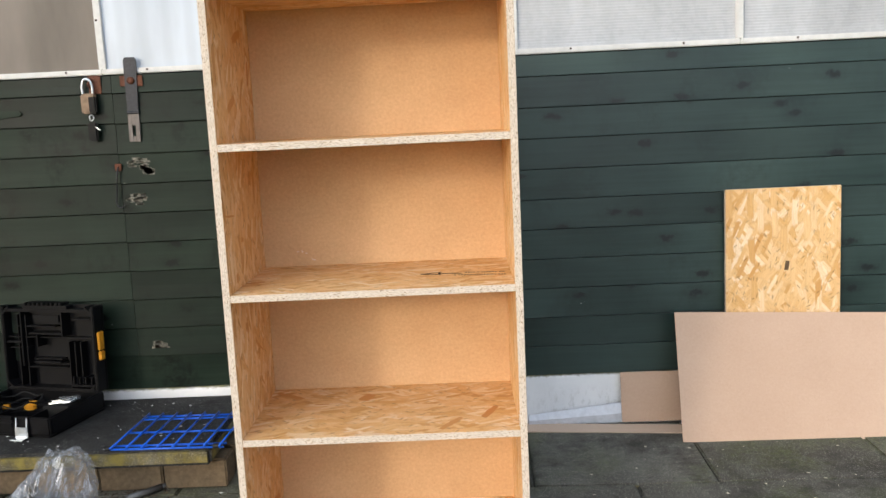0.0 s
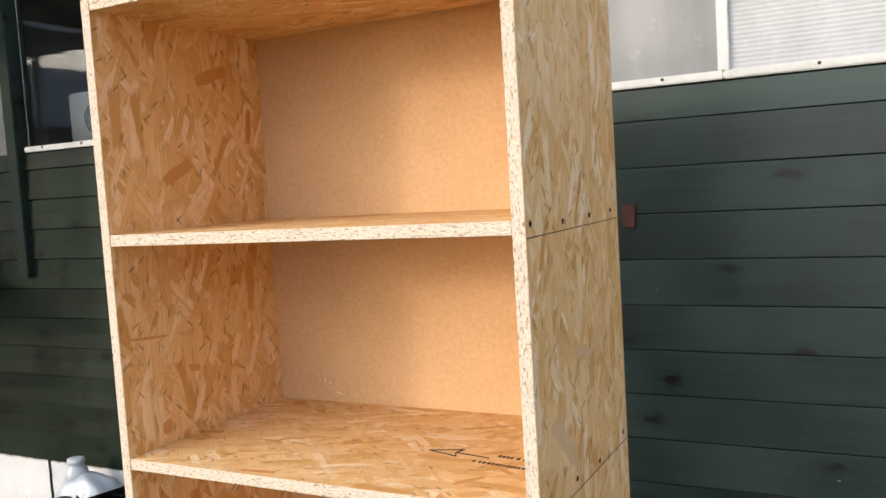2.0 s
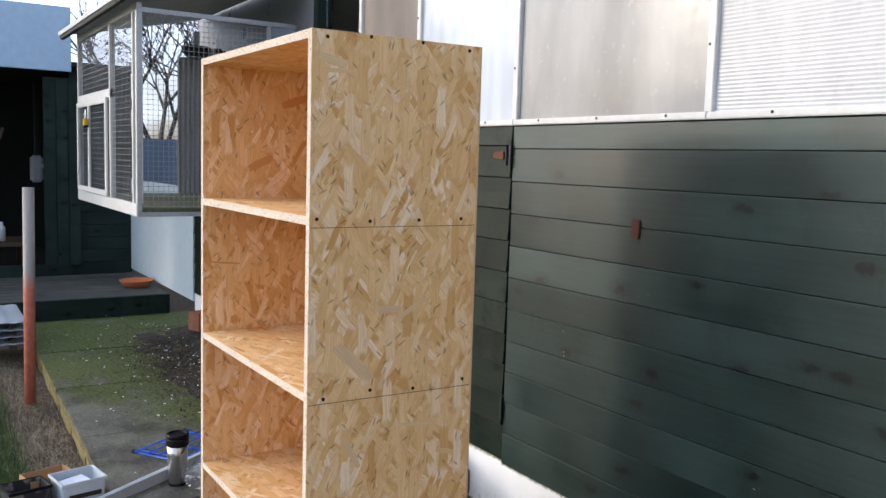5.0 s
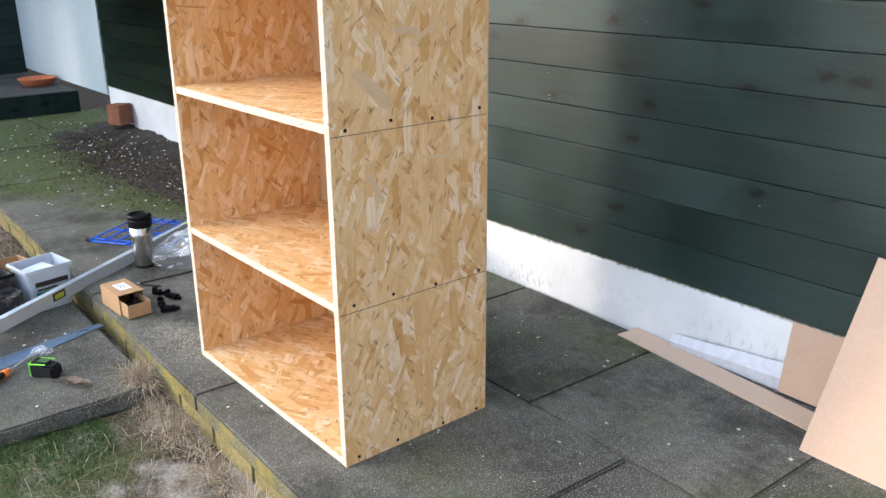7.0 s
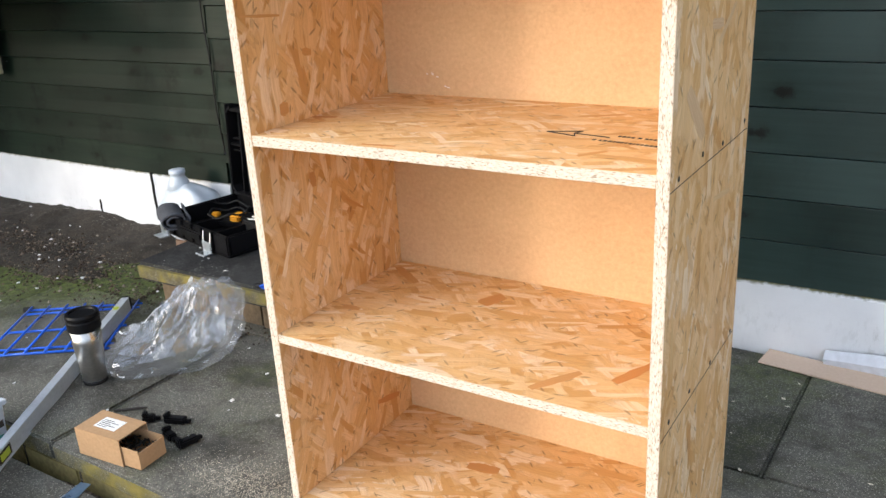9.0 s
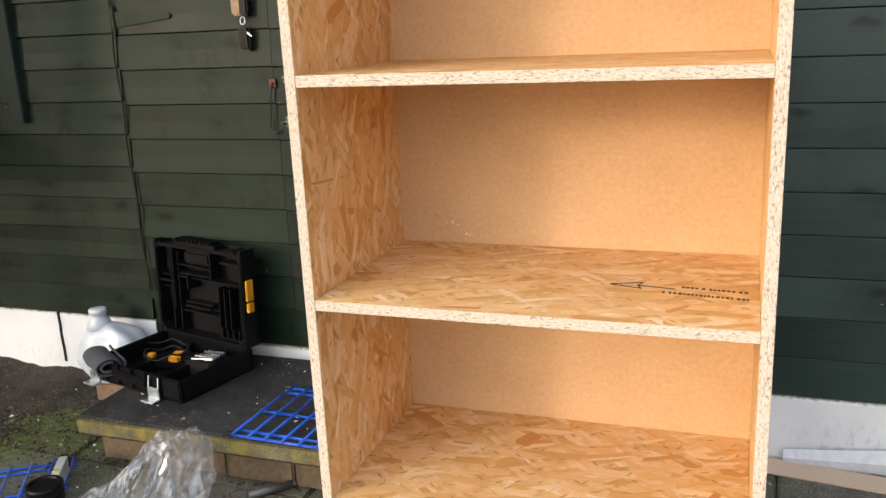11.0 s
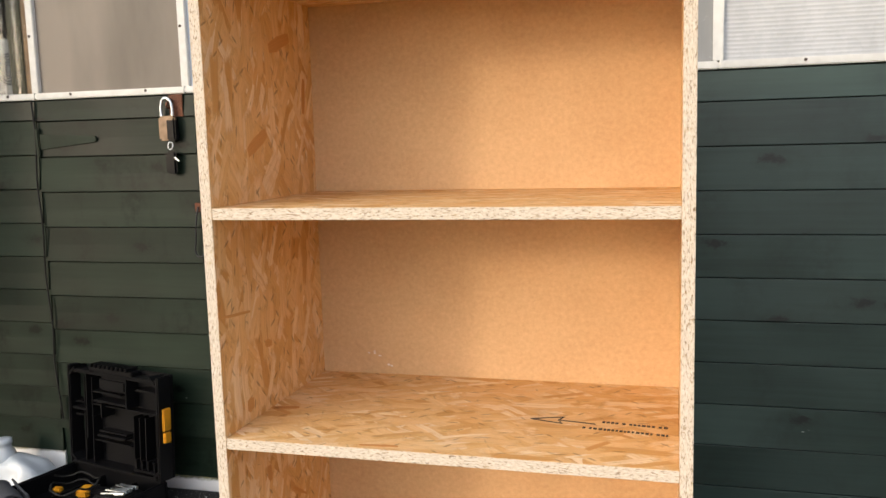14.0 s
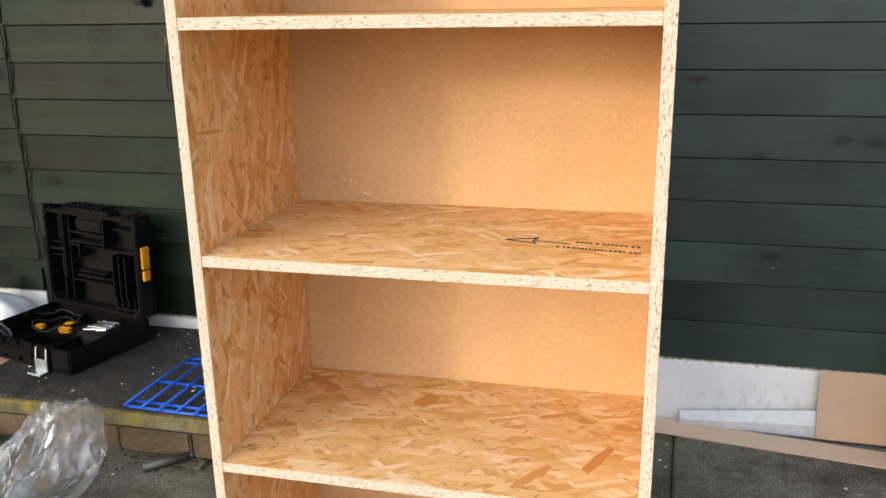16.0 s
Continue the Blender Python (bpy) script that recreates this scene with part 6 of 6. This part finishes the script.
def blade(lo, hi, wide, lean):
    def make(r, p, verts, faces):
        h, a, b = r.uniform(lo, hi), r.uniform(0, 6.28), r.uniform(0, lean)
        w = wide * r.uniform(0.6, 1.3)
        dx, dy = math.cos(a), math.sin(a)
        n = len(verts)
        for s, k in ((0.0, 0.0), (0.5, 0.35), (1.0, 1.0)):
            x, y, z = p[0] + dx * b * h * k, p[1] + dy * b * h * k, p[2] + h * s * max(0.12, 1 - 0.5 * b * k)
            ww = w * (1 - 0.8 * s)
            verts.extend(((x - dy * ww, y + dx * ww, z), (x + dy * ww, y - dx * ww, z)))
        faces.extend(((n, n + 1, n + 3, n + 2), (n + 2, n + 3, n + 5, n + 4)))
    return make


def on_slab(x0, x1, y0, y1, z=0.0005):
    return lambda r: (r.uniform(x0, x1), r.uniform(y0, y1), z)


def kerb_y(x):
    return 1.905 + 0.0297 * (0.155 - x)


PALE = plain("pale_chips", (0.62, 0.56, 0.44), 0.8, vary=0.2)
WHITEC = plain("white_specks", (0.70, 0.71, 0.70), 0.8, vary=0.15)
m = Mat("dark_crumbs", 0.95, spec=0.2)
SOILC = m.done(m.ramp(m.node("NewGeometry", "Random Per Island"), (0.0, (0.022, 0.017, 0.012)), (0.6, (0.075, 0.056, 0.040)), (0.92, (0.14, 0.11, 0.08)), (1.0, (0.26, 0.23, 0.19))))
scatter("wood_shavings", "pale wood shavings scattered on the paving", 90, on_slab(-0.35, 1.3, 1.95, 3.0), chip(0.002, 0.008, 0.2), PALE, 1, "shavings")
scatter("sawdust", "fine pale sawdust by the bookcase", 4200, lambda r: (-0.74 + r.gauss(0, 0.085), 2.04 + r.gauss(0, 0.045), 0.0005), chip(0.0005, 0.0016, 0.4), PALE, 2, "sawdust")
scatter("white_flecks", "white flecks on mossy paving", 170, on_slab(-4.7, -0.75, 2.06, 3.1), chip(0.004, 0.013, 0.3), WHITEC, 3, "flecks")
scatter("step_flecks", "white flecks on the step", 45, on_slab(-1.7, -0.9, 2.6, 3.12, 0.166), chip(0.002, 0.008, 0.3), WHITEC, 13, "flecks")
scatter("slab_flecks", "white flecks on the lower slab", 22, on_slab(-1.3, -0.72, 1.4, 1.88, -0.0590), chip(0.002, 0.008, 0.3), WHITEC, 14, "flecks")
bm = bmesh.new()
bmesh.ops.create_grid(bm, x_segments=150, y_segments=44, size=1.0)
for v in bm.verts:
    x, y = -3.2 + v.co.x * 1.45, 2.82 + v.co.y * 0.33
    edge = max(0.0, 1 - (abs(v.co.x) ** 3 + max(0, -v.co.y) ** 2.0))
    z = -0.03 + (0.034 + 0.035 * max(0, v.co.y)) * min(1, edge * 1.5) + 0.020 * noise.noise((x * 3.5, y * 5, 0)) + 0.010 * noise.noise((x * 11, y * 11, 7)) + 0.007 * noise.noise((x * 27, y * 27, 3))
    v.co = (x, y, z)
solid("dirt_heap", bm, DIRT, "dark loose dirt spread along the plinth", "dirt", kind="stuff", smooth=True)
scatter("dirt_crumbs", "dark soil crumbs on the paving", 9500, lambda r: (min(-1.8, -3.05 + r.gauss(0, 0.62)), min(3.12, 2.82 + r.gauss(0, 0.18)), 0.001 + 0.02 * r.random() ** 3), chip(0.002, 0.009, 0.8), SOILC, 4, "soil")
scatter("dirt_flecks", "pale grit in the dirt", 140, lambda r: (-3.25 + r.gauss(0, 0.6), min(3.12, 2.80 + r.gauss(0, 0.2)), 0.03), chip(0.003, 0.010, 0.5), WHITEC, 5, "grit")
scatter("near_crumbs", "soil crumbs under the step and kerb", 500, lambda r: (r.uniform(-2.3, -1.0), 2.62 + r.gauss(0, 0.05), 0.0005), chip(0.003, 0.008, 0.8), SOILC, 15, "soil")
m = Mat("straw", 0.9, spec=0.2)
STRAW = m.done(m.ramp(m.node("NewGeometry", "Random Per Island"), (0.0, (0.16, 0.12, 0.075)), (0.5, (0.36, 0.285, 0.19)), (1.0, (0.60, 0.50, 0.36))))
m = Mat("dull_straw", 0.9, spec=0.2)
DULL_STRAW = m.done(m.ramp(m.node("NewGeometry", "Random Per Island"), (0.0, (0.055, 0.045, 0.034)), (0.6, (0.25, 0.205, 0.15)), (1.0, (0.50, 0.43, 0.32))))
m = Mat("grass", 0.6, spec=0.3)
GRASS = m.done(m.ramp(m.node("NewGeometry", "Random Per Island"), (0.0, (0.018, 0.042, 0.009)), (0.5, (0.040, 0.088, 0.015)), (0.9, (0.078, 0.130, 0.025)), (1.0, (0.15, 0.13, 0.06))))


def soil_z(x, y):
    z = -0.118 + 0.022 * noise.noise((x * 3, y * 3, 0)) + 0.010 * noise.noise((x * 13, y * 13, 2))
    return z


def at_soil(fx, fy):
    def place(r):
        x = fx(r)
        y = fy(r, x)
        return (x, y, soil_z(x, y))
    return place


scatter("dry_straw", "dry straw and roots along the kerb", 7000, at_soil(lambda r: round(r.uniform(-4.4, -1.62) * 6) / 6 + r.gauss(0, 0.07), lambda r, x: min(kerb_y(x) - 0.01, 1.84 + 0.05 * noise.noise((x * 4, 0, 9)) + r.gauss(0, 0.065))), blade(0.02, 0.08, 0.0013, 3.0), DULL_STRAW, 6, "straw")
scatter("straw_tufts", "dry grass tufts growing from the kerb joint", 1700, at_soil(lambda r: r.choice((-0.60, -0.52, -0.40, -0.20, 0.02, 0.1)) + r.gauss(0, 0.055), lambda r, x: kerb_y(x) - 0.015 - abs(r.gauss(0, 0.035))), blade(0.02, 0.075, 0.0011, 2.6), STRAW, 7, "straw")
scatter("joint_tuft", "dry grass tuft between the slabs", 500, lambda r: (-0.70 + r.gauss(0, 0.03), 1.885 + r.gauss(0, 0.015), -0.07), blade(0.04, 0.09, 0.0010, 2.2), STRAW, 8, "straw")
scatter("thin_straw", "thin straw lying on bare soil", 420, at_soil(lambda r: r.uniform(-0.66, 0.35), lambda r, x: r.uniform(1.5, 1.88)), blade(0.02, 0.07, 0.0010, 2.8), STRAW, 9, "straw")
scatter("lawn", "rough green lawn grass", 21000, at_soil(lambda r: r.uniform(-3.6, -1.60), lambda r, x: r.uniform(1.0, 1.77) - abs(r.gauss(0, 0.03))), blade(0.03, 0.085, 0.0019, 0.9), GRASS, 10, "grass")
scatter("lawn_edge", "patchy grass beside the lower slab", 4200, at_soil(lambda r: -0.66 + abs(r.gauss(0, 0.17)), lambda r, x: 1.74 - abs(r.gauss(0, 0.22)) - 0.25 * max(0, x + 0.5)), blade(0.008, 0.026, 0.0014, 1.8), GRASS, 11, "grass")
scatter("lawn_south", "rough lawn behind the lower slab", 6000, at_soil(lambda r: r.uniform(-1.7, -0.3), lambda r, x: r.uniform(0.75, 1.24)), blade(0.010, 0.030, 0.0016, 1.6), GRASS, 12, "grass")
